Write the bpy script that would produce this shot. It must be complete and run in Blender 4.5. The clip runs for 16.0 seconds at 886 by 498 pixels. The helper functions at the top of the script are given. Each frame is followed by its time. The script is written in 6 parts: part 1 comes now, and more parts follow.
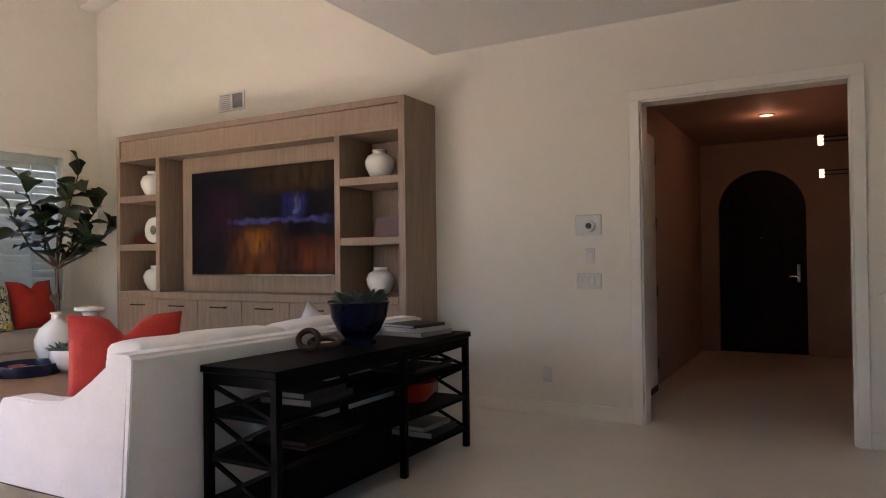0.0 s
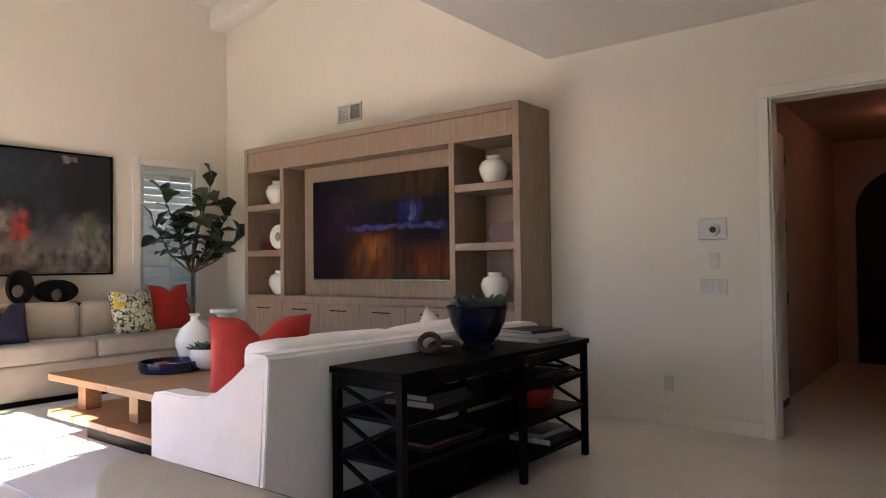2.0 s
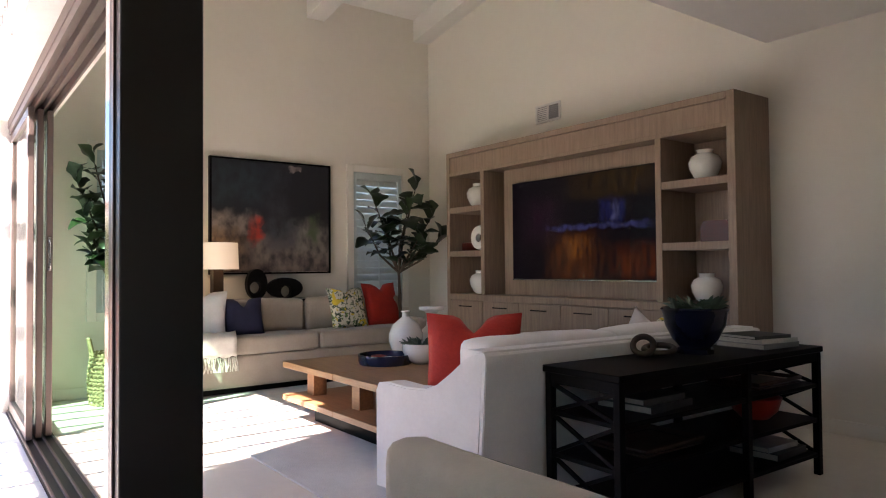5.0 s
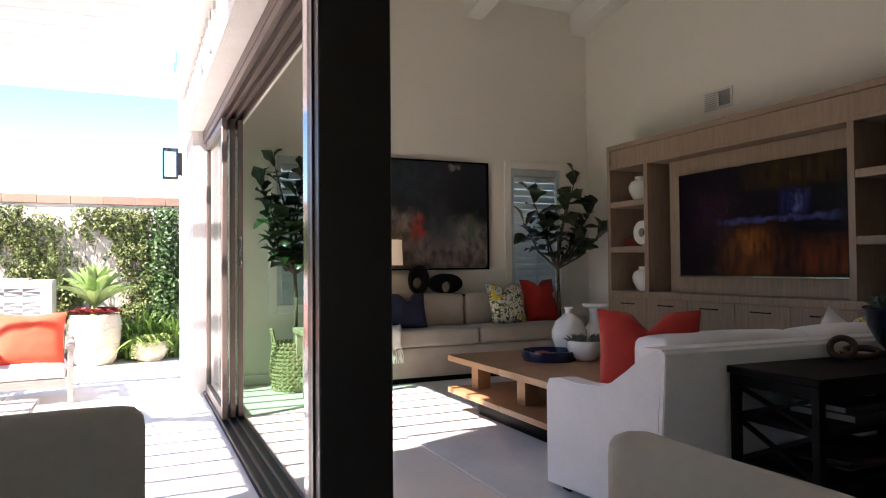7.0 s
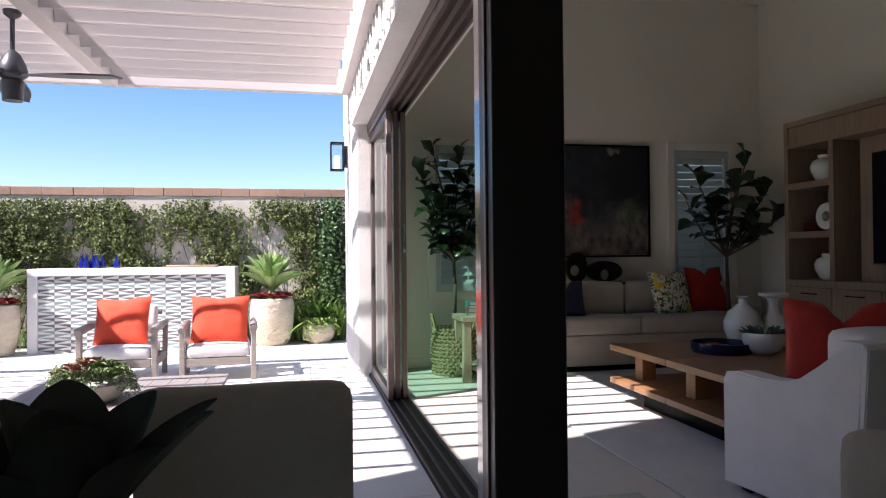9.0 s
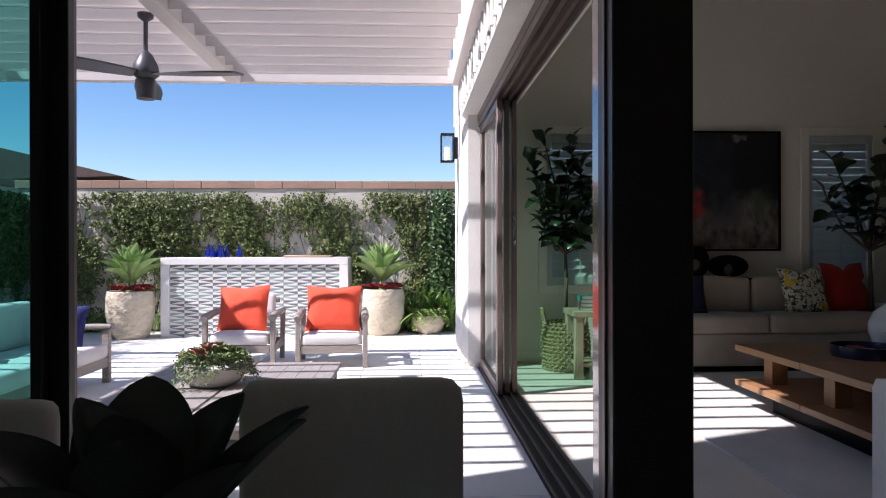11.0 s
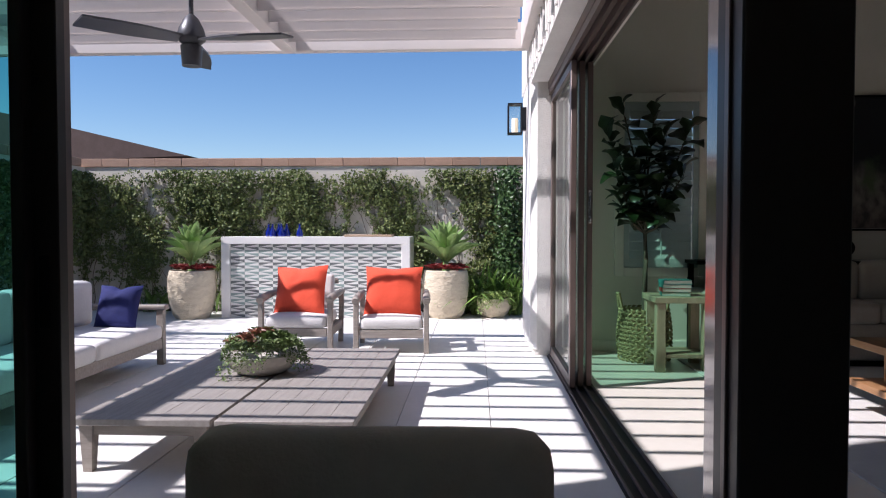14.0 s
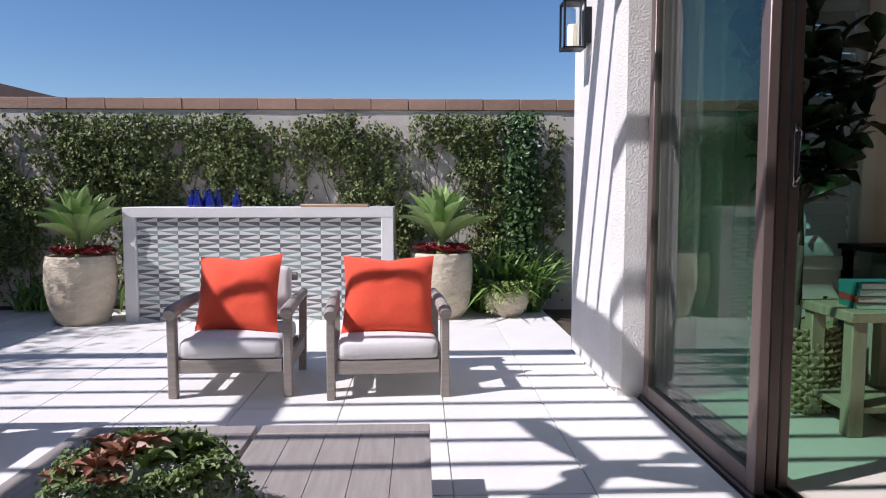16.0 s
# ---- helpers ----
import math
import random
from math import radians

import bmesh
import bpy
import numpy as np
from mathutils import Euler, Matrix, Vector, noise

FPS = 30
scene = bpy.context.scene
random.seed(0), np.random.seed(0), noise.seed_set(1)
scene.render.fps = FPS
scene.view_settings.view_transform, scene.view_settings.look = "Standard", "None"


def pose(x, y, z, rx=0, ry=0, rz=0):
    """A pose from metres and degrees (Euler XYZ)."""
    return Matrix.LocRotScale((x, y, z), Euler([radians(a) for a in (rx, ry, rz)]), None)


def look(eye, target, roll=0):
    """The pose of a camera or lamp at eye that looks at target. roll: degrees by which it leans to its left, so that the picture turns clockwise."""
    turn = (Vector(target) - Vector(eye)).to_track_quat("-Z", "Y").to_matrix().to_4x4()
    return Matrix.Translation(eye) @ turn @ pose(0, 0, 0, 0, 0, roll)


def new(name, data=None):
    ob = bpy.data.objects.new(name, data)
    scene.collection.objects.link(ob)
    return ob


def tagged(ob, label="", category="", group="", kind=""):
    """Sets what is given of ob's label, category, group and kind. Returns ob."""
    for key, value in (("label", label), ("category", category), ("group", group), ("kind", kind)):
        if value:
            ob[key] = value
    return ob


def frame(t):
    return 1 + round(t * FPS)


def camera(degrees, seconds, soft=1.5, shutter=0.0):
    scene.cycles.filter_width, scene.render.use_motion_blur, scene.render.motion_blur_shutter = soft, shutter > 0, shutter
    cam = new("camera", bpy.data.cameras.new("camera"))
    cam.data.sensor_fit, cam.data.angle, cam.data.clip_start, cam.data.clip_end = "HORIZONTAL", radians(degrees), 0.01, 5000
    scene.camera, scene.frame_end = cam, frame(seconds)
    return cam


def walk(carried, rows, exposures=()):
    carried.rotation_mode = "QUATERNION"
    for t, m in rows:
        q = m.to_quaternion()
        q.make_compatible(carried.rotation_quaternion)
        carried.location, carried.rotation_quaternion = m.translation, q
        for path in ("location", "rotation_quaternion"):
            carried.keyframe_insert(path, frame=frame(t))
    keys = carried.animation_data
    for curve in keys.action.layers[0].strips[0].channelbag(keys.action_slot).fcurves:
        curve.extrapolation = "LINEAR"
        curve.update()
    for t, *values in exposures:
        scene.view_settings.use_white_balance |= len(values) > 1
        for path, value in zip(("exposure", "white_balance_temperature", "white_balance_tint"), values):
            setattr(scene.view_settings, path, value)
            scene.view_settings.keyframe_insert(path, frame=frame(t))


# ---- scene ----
# ---- camera ----
cam = camera(65.6, 16.0, soft=1.1)
# seconds, eye, yaw (0 looks along +y, 90 along -x), pitch up, roll
PATH = [
    (0.0, 0.046, 0.130, 1.284, 29.20, 0.77, -0.67),
    (0.5, 0.041, 0.119, 1.286, 30.76, 0.89, -0.67),
    (1.0, 0.028, 0.105, 1.286, 32.90, 1.05, -0.70),
    (1.5, 0.009, 0.087, 1.286, 35.25, 1.20, -0.70),
    (2.0, -0.008, 0.073, 1.286, 37.97, 1.30, -0.69),
    (2.5, -0.022, 0.061, 1.285, 40.13, 1.44, -0.66),
    (3.0, -0.033, 0.044, 1.285, 42.27, 1.54, -0.61),
    (5.5, -0.101, -0.057, 1.279, 56.55, 1.49, -0.50),
    (6.0, -0.116, -0.084, 1.277, 59.49, 1.47, -0.50),
    (6.5, -0.128, -0.112, 1.275, 62.30, 1.46, -0.48),
    (7.0, -0.143, -0.136, 1.271, 65.82, 1.39, -0.50),
    (7.5, -0.155, -0.161, 1.264, 69.09, 1.24, -0.56),
    (8.0, -0.165, -0.179, 1.261, 72.33, 0.84, -0.62),
    (8.5, -0.174, -0.195, 1.260, 75.20, 0.71, -0.62),
    (9.0, -0.184, -0.214, 1.260, 78.20, 0.53, -0.55),
    (11.5, -0.321, -0.207, 1.254, 89.56, -0.13, 0.02),
    (12.0, -0.355, -0.190, 1.259, 91.95, -0.38, 0.13),
    (12.5, -0.388, -0.178, 1.265, 93.39, -1.27, 0.14),
    (13.0, -0.410, -0.171, 1.272, 93.86, -1.86, 0.15),
    (13.5, -0.502, -0.179, 1.264, 93.29, -2.20, 0.10),
    (14.0, -0.780, -0.200, 1.240, 92.70, -1.68, 0.0),
    (14.5, -1.500, -0.420, 1.230, 91.50, -1.28, 0.0),
    (15.0, -2.480, -0.655, 1.230, 89.70, -1.82, 0.0),
    (15.5, -3.030, -0.765, 1.240, 88.75, -2.55, 0.0),
    (16.0, -3.380, -0.840, 1.245, 88.05, -4.45, 0.0),
]
EXPOSURES = [(0.0, 3.45, 7150, 29), (1.5, 3.5, 7100, 28), (3.0, 3.6, 6950, 28), (5.5, 2.6, 6750, 25), (6.5, 2.1, 6650, 24), (7.0, 2.3, 6600, 23), (7.5, 2.2, 6550, 23), (8.0, 1.85, 6500, 23), (8.5, 1.45, 6350, 23), (9.0, 1.1, 6200, 23), (12.0, 0.75, 6000, 22), (13.5, 0.65, 6000, 21), (14.5, 0.25, 5950, 19), (16.0, 0.15, 5950, 20)]
walk(cam, [(t, pose(x, y, z, 0, 0, yaw) @ pose(0, 0, 0, 90 + pitch) @ pose(0, 0, 0, 0, 0, roll)) for t, x, y, z, yaw, pitch, roll in PATH], EXPOSURES)

# ---- world, sun and lamps ----
SUN_EL = radians(47.5)
SUN_TO = Vector((0.36 * math.cos(SUN_EL), -0.933 * math.cos(SUN_EL), math.sin(SUN_EL)))
world = bpy.data.worlds.new("world")
scene.world = world
world.use_nodes = True
wn = world.node_tree.nodes
sky = wn.new("ShaderNodeTexSky")
sky.sky_type, sky.sun_disc, sky.sun_elevation, sky.sun_rotation = "NISHITA", False, SUN_EL, math.atan2(SUN_TO.x, SUN_TO.y)
sky.air_density, sky.dust_density, sky.ozone_density = 1.0, 0.0, 2.0
tone = wn.new("ShaderNodeHueSaturation")
tone.inputs["Hue"].default_value, tone.inputs["Saturation"].default_value = 0.5, 1.2
world.node_tree.links.new(sky.outputs[0], tone.inputs["Color"])
world.node_tree.links.new(tone.outputs[0], wn["Background"].inputs[0])
wn["Background"].inputs[1].default_value = 0.09


def lamp_light(name, kind, m, energy, color, **sizes):
    data = bpy.data.lights.new(name, kind)
    data.energy, data.color = energy, color
    for key, value in sizes.items():
        if key == "angle":
            data.angle = value
        elif key == "radius":
            data.shadow_soft_size = value
        elif key == "size":
            data.shape, data.size, data.size_y = "RECTANGLE", value[0], value[1]
    ob = new(name, data)
    ob.matrix_world = m
    return ob


lamp_light("sun", "SUN", look(SUN_TO * 30, (0, 0, 0)), 5.0, (1.0, 0.95, 0.88), angle=radians(0.55))
# hall: recessed ceiling lamp and two wall sconces
lamp_light("hall_downlight_light", "POINT", pose(-0.49, 8.12, 2.62), 0.16, (1.0, 0.50, 0.30), radius=0.05)
lamp_light("hall_sconce_light", "POINT", pose(-0.06, 7.35, 2.35), 0.05, (1.0, 0.48, 0.28), radius=0.05)
lamp_light("hall_sconce_light", "POINT", pose(-0.06, 8.6, 2.17), 0.05, (1.0, 0.48, 0.28), radius=0.05)
lamp_light("table_lamp_light", "POINT", pose(-7.50, 2.42, 1.44), 0.22, (1.0, 0.72, 0.45), radius=0.06)


# ---- materials ----
def srgb(r, g, b):
    return tuple((c / 12.92 if c <= 0.04045 else ((c + 0.055) / 1.055) ** 2.4) for c in (r / 255, g / 255, b / 255))


def mat(name, color, color2=None, scale=8.0, rough=0.6, metal=0.0, bump=0.0, bump_scale=60.0, stretch=(1, 1, 1), sheen=0.0, spec=0.5, vary=0.0, coat=0.0, mixing=0.5):
    m = bpy.data.materials.new(name)
    m.use_nodes = True
    nt = m.node_tree
    bs = nt.nodes["Principled BSDF"]
    bs.inputs["Roughness"].default_value, bs.inputs["Metallic"].default_value = rough, metal
    bs.inputs["Specular IOR Level"].default_value = spec
    bs.inputs["Sheen Weight"].default_value = sheen
    bs.inputs["Coat Weight"].default_value = coat
    co = nt.nodes.new("ShaderNodeTexCoord")
    mp = nt.nodes.new("ShaderNodeMapping")
    mp.inputs["Scale"].default_value = stretch
    nt.links.new(co.outputs["Object"], mp.inputs[0])
    color2 = color2 or tuple(c * 0.86 for c in color)
    big = nt.nodes.new("ShaderNodeTexNoise")
    big.inputs["Scale"].default_value, big.inputs["Detail"].default_value = scale, 6
    fine = nt.nodes.new("ShaderNodeTexNoise")
    fine.inputs["Scale"].default_value, fine.inputs["Detail"].default_value = scale * 9, 3
    for n in (big, fine):
        nt.links.new(mp.outputs[0], n.inputs["Vector"])
    add = nt.nodes.new("ShaderNodeMath")
    add.operation = "MULTIPLY_ADD"
    add.inputs[1].default_value = 0.45
    nt.links.new(fine.outputs[0], add.inputs[0])
    sub = nt.nodes.new("ShaderNodeMath")
    sub.operation, sub.inputs[1].default_value = "SUBTRACT", 0.225
    nt.links.new(big.outputs[0], sub.inputs[0])
    nt.links.new(sub.outputs[0], add.inputs[2])
    ramp = nt.nodes.new("ShaderNodeValToRGB")
    ramp.color_ramp.elements[0].position, ramp.color_ramp.elements[1].position = mixing - 0.22, mixing + 0.22
    ramp.color_ramp.elements[0].color, ramp.color_ramp.elements[1].color = (*color2, 1), (*color, 1)
    nt.links.new(add.outputs[0], ramp.inputs[0])
    out = ramp.outputs[0]
    if vary:
        info = nt.nodes.new("ShaderNodeObjectInfo")
        hsv = nt.nodes.new("ShaderNodeHueSaturation")
        rng = nt.nodes.new("ShaderNodeMapRange")
        rng.inputs["To Min"].default_value, rng.inputs["To Max"].default_value = 1 - vary, 1 + vary
        nt.links.new(info.outputs["Random"], rng.inputs["Value"])
        nt.links.new(rng.outputs[0], hsv.inputs["Value"])
        nt.links.new(out, hsv.inputs["Color"])
        out = hsv.outputs[0]
    nt.links.new(out, bs.inputs["Base Color"])
    if bump:
        bt = nt.nodes.new("ShaderNodeTexNoise")
        bt.inputs["Scale"].default_value, bt.inputs["Detail"].default_value = bump_scale, 4
        nt.links.new(mp.outputs[0], bt.inputs["Vector"])
        bp = nt.nodes.new("ShaderNodeBump")
        bp.inputs["Strength"].default_value, bp.inputs["Distance"].default_value = bump, 0.01
        nt.links.new(bt.outputs[0], bp.inputs["Height"])
        nt.links.new(bp.outputs[0], bs.inputs["Normal"])
    return m


def glass_mat(name, tint, ior=1.5):
    m = bpy.data.materials.new(name)
    m.use_nodes = True
    nt = m.node_tree
    nt.nodes.remove(nt.nodes["Principled BSDF"])
    tr, gl, mx, fr, pw, sc = (nt.nodes.new("ShaderNode" + k) for k in ("BsdfTransparent", "BsdfGlossy", "MixShader", "LayerWeight", "Math", "Math"))
    tr.inputs[0].default_value, gl.inputs["Roughness"].default_value = (*tint, 1), 0.0
    f0 = ((ior - 1) / (ior + 1)) ** 2
    pw.operation, sc.operation = "POWER", "MULTIPLY_ADD"
    pw.inputs[1].default_value, sc.inputs[1].default_value, sc.inputs[2].default_value = 5.0, 1 - f0, f0
    nt.links.new(fr.outputs["Facing"], pw.inputs[0])
    nt.links.new(pw.outputs[0], sc.inputs[0])
    nt.links.new(sc.outputs[0], mx.inputs[0])
    nt.links.new(tr.outputs[0], mx.inputs[1])
    nt.links.new(gl.outputs[0], mx.inputs[2])
    nt.links.new(mx.outputs[0], nt.nodes["Material Output"].inputs[0])
    return m


def glow_mat(name, color, strength, base=(0.8, 0.8, 0.8)):
    m = bpy.data.materials.new(name)
    m.use_nodes = True
    bs = m.node_tree.nodes["Principled BSDF"]
    bs.inputs["Base Color"].default_value = (*base, 1)
    bs.inputs["Emission Color"].default_value, bs.inputs["Emission Strength"].default_value = (*color, 1), strength
    return m


WALL = mat("wall_paint", (0.79, 0.74, 0.65), (0.76, 0.71, 0.62), 1.2, 0.75, bump=0.05, bump_scale=90)
# the hall's dim light is put into this darker, redder wall colour
HALLDIM = mat("hall_shade_in_paint", (0.42, 0.30, 0.235), (0.39, 0.275, 0.215), 1.2, 0.7, bump=0.05, bump_scale=90)
CEIL = mat("ceiling_paint", (0.80, 0.77, 0.72), (0.78, 0.75, 0.70), 1.0, 0.8)
TRIM = mat("trim_paint", (0.82, 0.775, 0.70), (0.79, 0.745, 0.67), 3, 0.4)
STUCCO = mat("white_stucco", (0.80, 0.77, 0.73), (0.73, 0.70, 0.66), 3, 0.9, bump=0.7, bump_scale=70)
BATTEN = mat("white_board", (0.82, 0.80, 0.77), None, 2, 0.6)
LIME = mat("limestone_floor", (0.73, 0.68, 0.605), (0.66, 0.61, 0.535), 1.6, 0.30, bump=0.03)
PATIO = mat("porcelain_paver", (0.79, 0.765, 0.725), (0.72, 0.695, 0.655), 2.5, 0.55, bump=0.06, vary=0.04)
GROUT = mat("grout", (0.50, 0.48, 0.45), None, 10, 0.9)
EARTH = mat("bare_earth", (0.10, 0.075, 0.05), (0.06, 0.045, 0.03), 6, 0.95, bump=0.6, bump_scale=25)
ALU = mat("dark_bronze_aluminium", (0.02, 0.016, 0.014), (0.016, 0.013, 0.012), 5, 0.4, metal=0.15, spec=0.4)
ALU2 = mat("brown_bronze_stile", (0.17, 0.125, 0.11), (0.15, 0.11, 0.095), 5, 0.4, metal=0.3)
GLOSSALU = mat("polished_bronze_edge", (0.30, 0.28, 0.27), (0.26, 0.24, 0.23), 5, 0.12, metal=0.8)
GLASS = glass_mat("green_tinted_glass", (0.66, 0.83, 0.75))
GLASS_TEAL = glass_mat("teal_solar_glass", (0.20, 0.57, 0.50), 1.45)
TABLEGLASS = glass_mat("green_edged_table_glass", (0.92, 0.97, 0.95))
CLEAR = glass_mat("clear_glass", (0.95, 0.97, 0.97))
PERG = mat("pergola_paint", (0.72, 0.66, 0.62), (0.69, 0.63, 0.59), 3, 0.55)
GREIGE_OAK = mat("greige_oak_veneer", (0.345, 0.245, 0.18), (0.25, 0.172, 0.124), 5, 0.5, bump=0.06, bump_scale=40, stretch=(9, 9, 0.7))
HONEY = mat("honey_oak", (0.36, 0.19, 0.088), (0.26, 0.13, 0.058), 5, 0.45, bump=0.05, bump_scale=30, stretch=(0.8, 9, 9))
TEAK = mat("weathered_teak", (0.36, 0.315, 0.275), (0.26, 0.225, 0.195), 6, 0.7, bump=0.15, bump_scale=40, stretch=(9, 1, 9))
TEAK_TOP = mat("grey_teak_top", (0.33, 0.30, 0.275), (0.255, 0.23, 0.21), 5, 0.65, bump=0.12, bump_scale=40, stretch=(1, 9, 9))
BLACKWOOD = mat("black_lacquered_wood", (0.004, 0.0037, 0.004), (0.007, 0.0063, 0.0063), 9, 0.42, bump=0.04, spec=0.05)
LINEN = mat("cream_linen", (0.81, 0.78, 0.74), (0.74, 0.71, 0.67), 5, 0.9, bump=0.25, bump_scale=220, sheen=0.3)
LINEN_B = mat("beige_linen", (0.39, 0.33, 0.27), (0.335, 0.28, 0.225), 5, 0.9, bump=0.25, bump_scale=220, sheen=0.3)
GREYUP = mat("warm_grey_upholstery", (0.65, 0.565, 0.485), (0.57, 0.49, 0.415), 5, 0.9, bump=0.2, bump_scale=220, sheen=0.2)
PIPING = mat("charcoal_piping", (0.06, 0.055, 0.05), None, 20, 0.8)
CANVAS = mat("white_outdoor_canvas", (0.72, 0.69, 0.67), (0.64, 0.61, 0.59), 5, 0.9, bump=0.2, bump_scale=200)
ORANGE = mat("orange_canvas", (0.80, 0.088, 0.033), (0.72, 0.07, 0.026), 4, 0.85, bump=0.25, bump_scale=180, sheen=0.15)
REDVEL = mat("red_velvet", (0.46, 0.024, 0.010), (0.33, 0.015, 0.007), 6, 0.8, bump=0.3, bump_scale=60, sheen=0.05)
NAVY = mat("navy_fabric", (0.009, 0.011, 0.04), (0.006, 0.007, 0.026), 6, 0.85, bump=0.2, bump_scale=160)
BLUE = mat("cobalt_fabric", (0.012, 0.018, 0.12), (0.008, 0.012, 0.085), 6, 0.85, bump=0.2, bump_scale=160)
FRINGE = mat("cream_wool", (0.72, 0.68, 0.60), (0.6, 0.56, 0.49), 12, 0.95, bump=0.5, bump_scale=120)
RUG = mat("pale_grey_rug", (0.64, 0.62, 0.595), (0.55, 0.53, 0.505), 2.2, 0.95, bump=0.5, bump_scale=140)
CERAMIC = mat("white_glazed_ceramic", (0.80, 0.775, 0.73), (0.74, 0.71, 0.665), 6, 0.18, coat=0.4)
MATTEWHITE = mat("matte_white_ceramic", (0.78, 0.75, 0.71), None, 6, 0.5)
NAVYGLAZE = mat("navy_glaze", (0.004, 0.006, 0.020), (0.006, 0.009, 0.028), 6, 0.25, coat=0.1, spec=0.3)
TRAYBLUE = mat("navy_lacquer", (0.01, 0.015, 0.05), None, 6, 0.25, coat=0.3)
STONEPOT = mat("chiselled_cream_stone", (0.66, 0.575, 0.44), (0.52, 0.44, 0.325), 5, 0.9, bump=1.0, bump_scale=20, stretch=(1, 1, 2.6))
CONCRETE = mat("pale_concrete", (0.60, 0.56, 0.50), (0.52, 0.48, 0.43), 5, 0.85, bump=0.3)
BARWHITE = mat("white_quartz", (0.80, 0.78, 0.76), (0.75, 0.73, 0.71), 3, 0.35)
TILE_W = mat("white_cement_tile", (0.74, 0.73, 0.70), (0.68, 0.67, 0.645), 6, 0.55)
TILE_G = mat("slate_grey_glaze", (0.17, 0.18, 0.175), (0.13, 0.14, 0.14), 6, 0.5)
TILE_T = mat("sage_green_glaze", (0.27, 0.35, 0.325), (0.225, 0.30, 0.28), 6, 0.5)
GARDENWALL = mat("cream_render", (0.66, 0.61, 0.53), (0.57, 0.525, 0.45), 2.5, 0.9, bump=0.4, bump_scale=60)
CAPBRICK = mat("terracotta_cap_brick", (0.42, 0.275, 0.195), (0.34, 0.215, 0.15), 5, 0.9, bump=0.4, bump_scale=50, vary=0.1)
ROOFBROWN = mat("brown_roof_tile", (0.13, 0.085, 0.07), (0.10, 0.065, 0.052), 4, 0.9)
IVY = mat("ivy_leaf", (0.175, 0.215, 0.07), (0.075, 0.105, 0.032), 18, 0.5, spec=0.28)
IVY2 = mat("young_ivy_leaf", (0.29, 0.31, 0.11), (0.19, 0.22, 0.07), 18, 0.5, spec=0.28)
VINE = mat("deep_green_vine", (0.075, 0.14, 0.04), (0.04, 0.085, 0.024), 30, 0.4)
STEM = mat("vine_stem", (0.14, 0.10, 0.07), None, 20, 0.9)
AGAVE = mat("agave_green", (0.29, 0.41, 0.14), (0.18, 0.30, 0.09), 3, 0.42, bump=0.05, vary=0.18)
STRAP = mat("strap_leaf_green", (0.22, 0.36, 0.08), (0.13, 0.24, 0.05), 10, 0.45)
TRAIL = mat("trailing_succulent", (0.20, 0.27, 0.09), (0.12, 0.18, 0.055), 30, 0.55)
LIMETRAIL = mat("lime_trailing_succulent", (0.30, 0.40, 0.11), (0.20, 0.28, 0.075), 30, 0.5)
BURG = mat("burgundy_succulent", (0.30, 0.035, 0.035), (0.20, 0.025, 0.025), 10, 0.5, vary=0.25)
ROSY = mat("rosy_succulent", (0.36, 0.13, 0.10), (0.27, 0.16, 0.09), 12, 0.5, vary=0.25)
SAGE = mat("grey_green_succulent", (0.12, 0.17, 0.13), (0.08, 0.12, 0.085), 10, 0.5, vary=0.2)
FIGLEAF = mat("fiddle_leaf", (0.022, 0.045, 0.013), (0.010, 0.020, 0.006), 6, 0.35, spec=0.5, vary=0.25)
TRUNK = mat("fig_trunk", (0.12, 0.09, 0.065), (0.08, 0.06, 0.045), 20, 0.9, bump=0.4)
DARKPLANT = mat("dark_bromeliad", (0.075, 0.08, 0.06), (0.05, 0.055, 0.04), 6, 0.4, vary=0.2)
SEAGRASS = mat("seagrass_weave", (0.34, 0.29, 0.15), (0.22, 0.185, 0.09), 40, 0.9, bump=0.6, bump_scale=60)
SIDEWOOD = mat("pale_driftwood", (0.36, 0.30, 0.20), (0.28, 0.23, 0.15), 5, 0.7, bump=0.2, stretch=(6, 6, 1))
MAPLE = mat("pale_maple", (0.52, 0.37, 0.25), (0.42, 0.29, 0.19), 5, 0.55, bump=0.08, stretch=(6, 1, 6))
TEALBOOK = mat("teal_cloth_cover", (0.03, 0.20, 0.19), None, 10, 0.7)
REDBOOK = mat("red_cloth_cover", (0.35, 0.04, 0.03), None, 10, 0.7)
DARKBOOK = mat("charcoal_cover", (0.03, 0.03, 0.032), None, 10, 0.5)
GREYBOOK = mat("grey_cover", (0.30, 0.29, 0.28), (0.22, 0.21, 0.20), 10, 0.5)
PAPER = mat("book_pages", (0.62, 0.59, 0.53), (0.52, 0.49, 0.44), 60, 0.9)
REDBOWL = mat("red_lacquer", (0.42, 0.035, 0.015), None, 6, 0.3, coat=0.3)
DARKRED = mat("dark_red_lacquer", (0.10, 0.012, 0.008), None, 6, 0.3)
KNOTWOOD = mat("carved_walnut", (0.05, 0.027, 0.015), (0.028, 0.015, 0.009), 8, 0.5, spec=0.3)
BLACKCARVE = mat("black_carved_wood", (0.004, 0.0037, 0.0037), (0.007, 0.006, 0.0055), 12, 0.5, spec=0.2)
FANGREY = mat("graphite_metal", (0.09, 0.09, 0.10), (0.07, 0.07, 0.08), 6, 0.4, metal=0.5)
LANTERN = mat("black_lantern_metal", (0.02, 0.022, 0.03), None, 8, 0.4, metal=0.4)
CHROME = mat("brushed_steel", (0.5, 0.5, 0.5), None, 20, 0.25, metal=1.0)
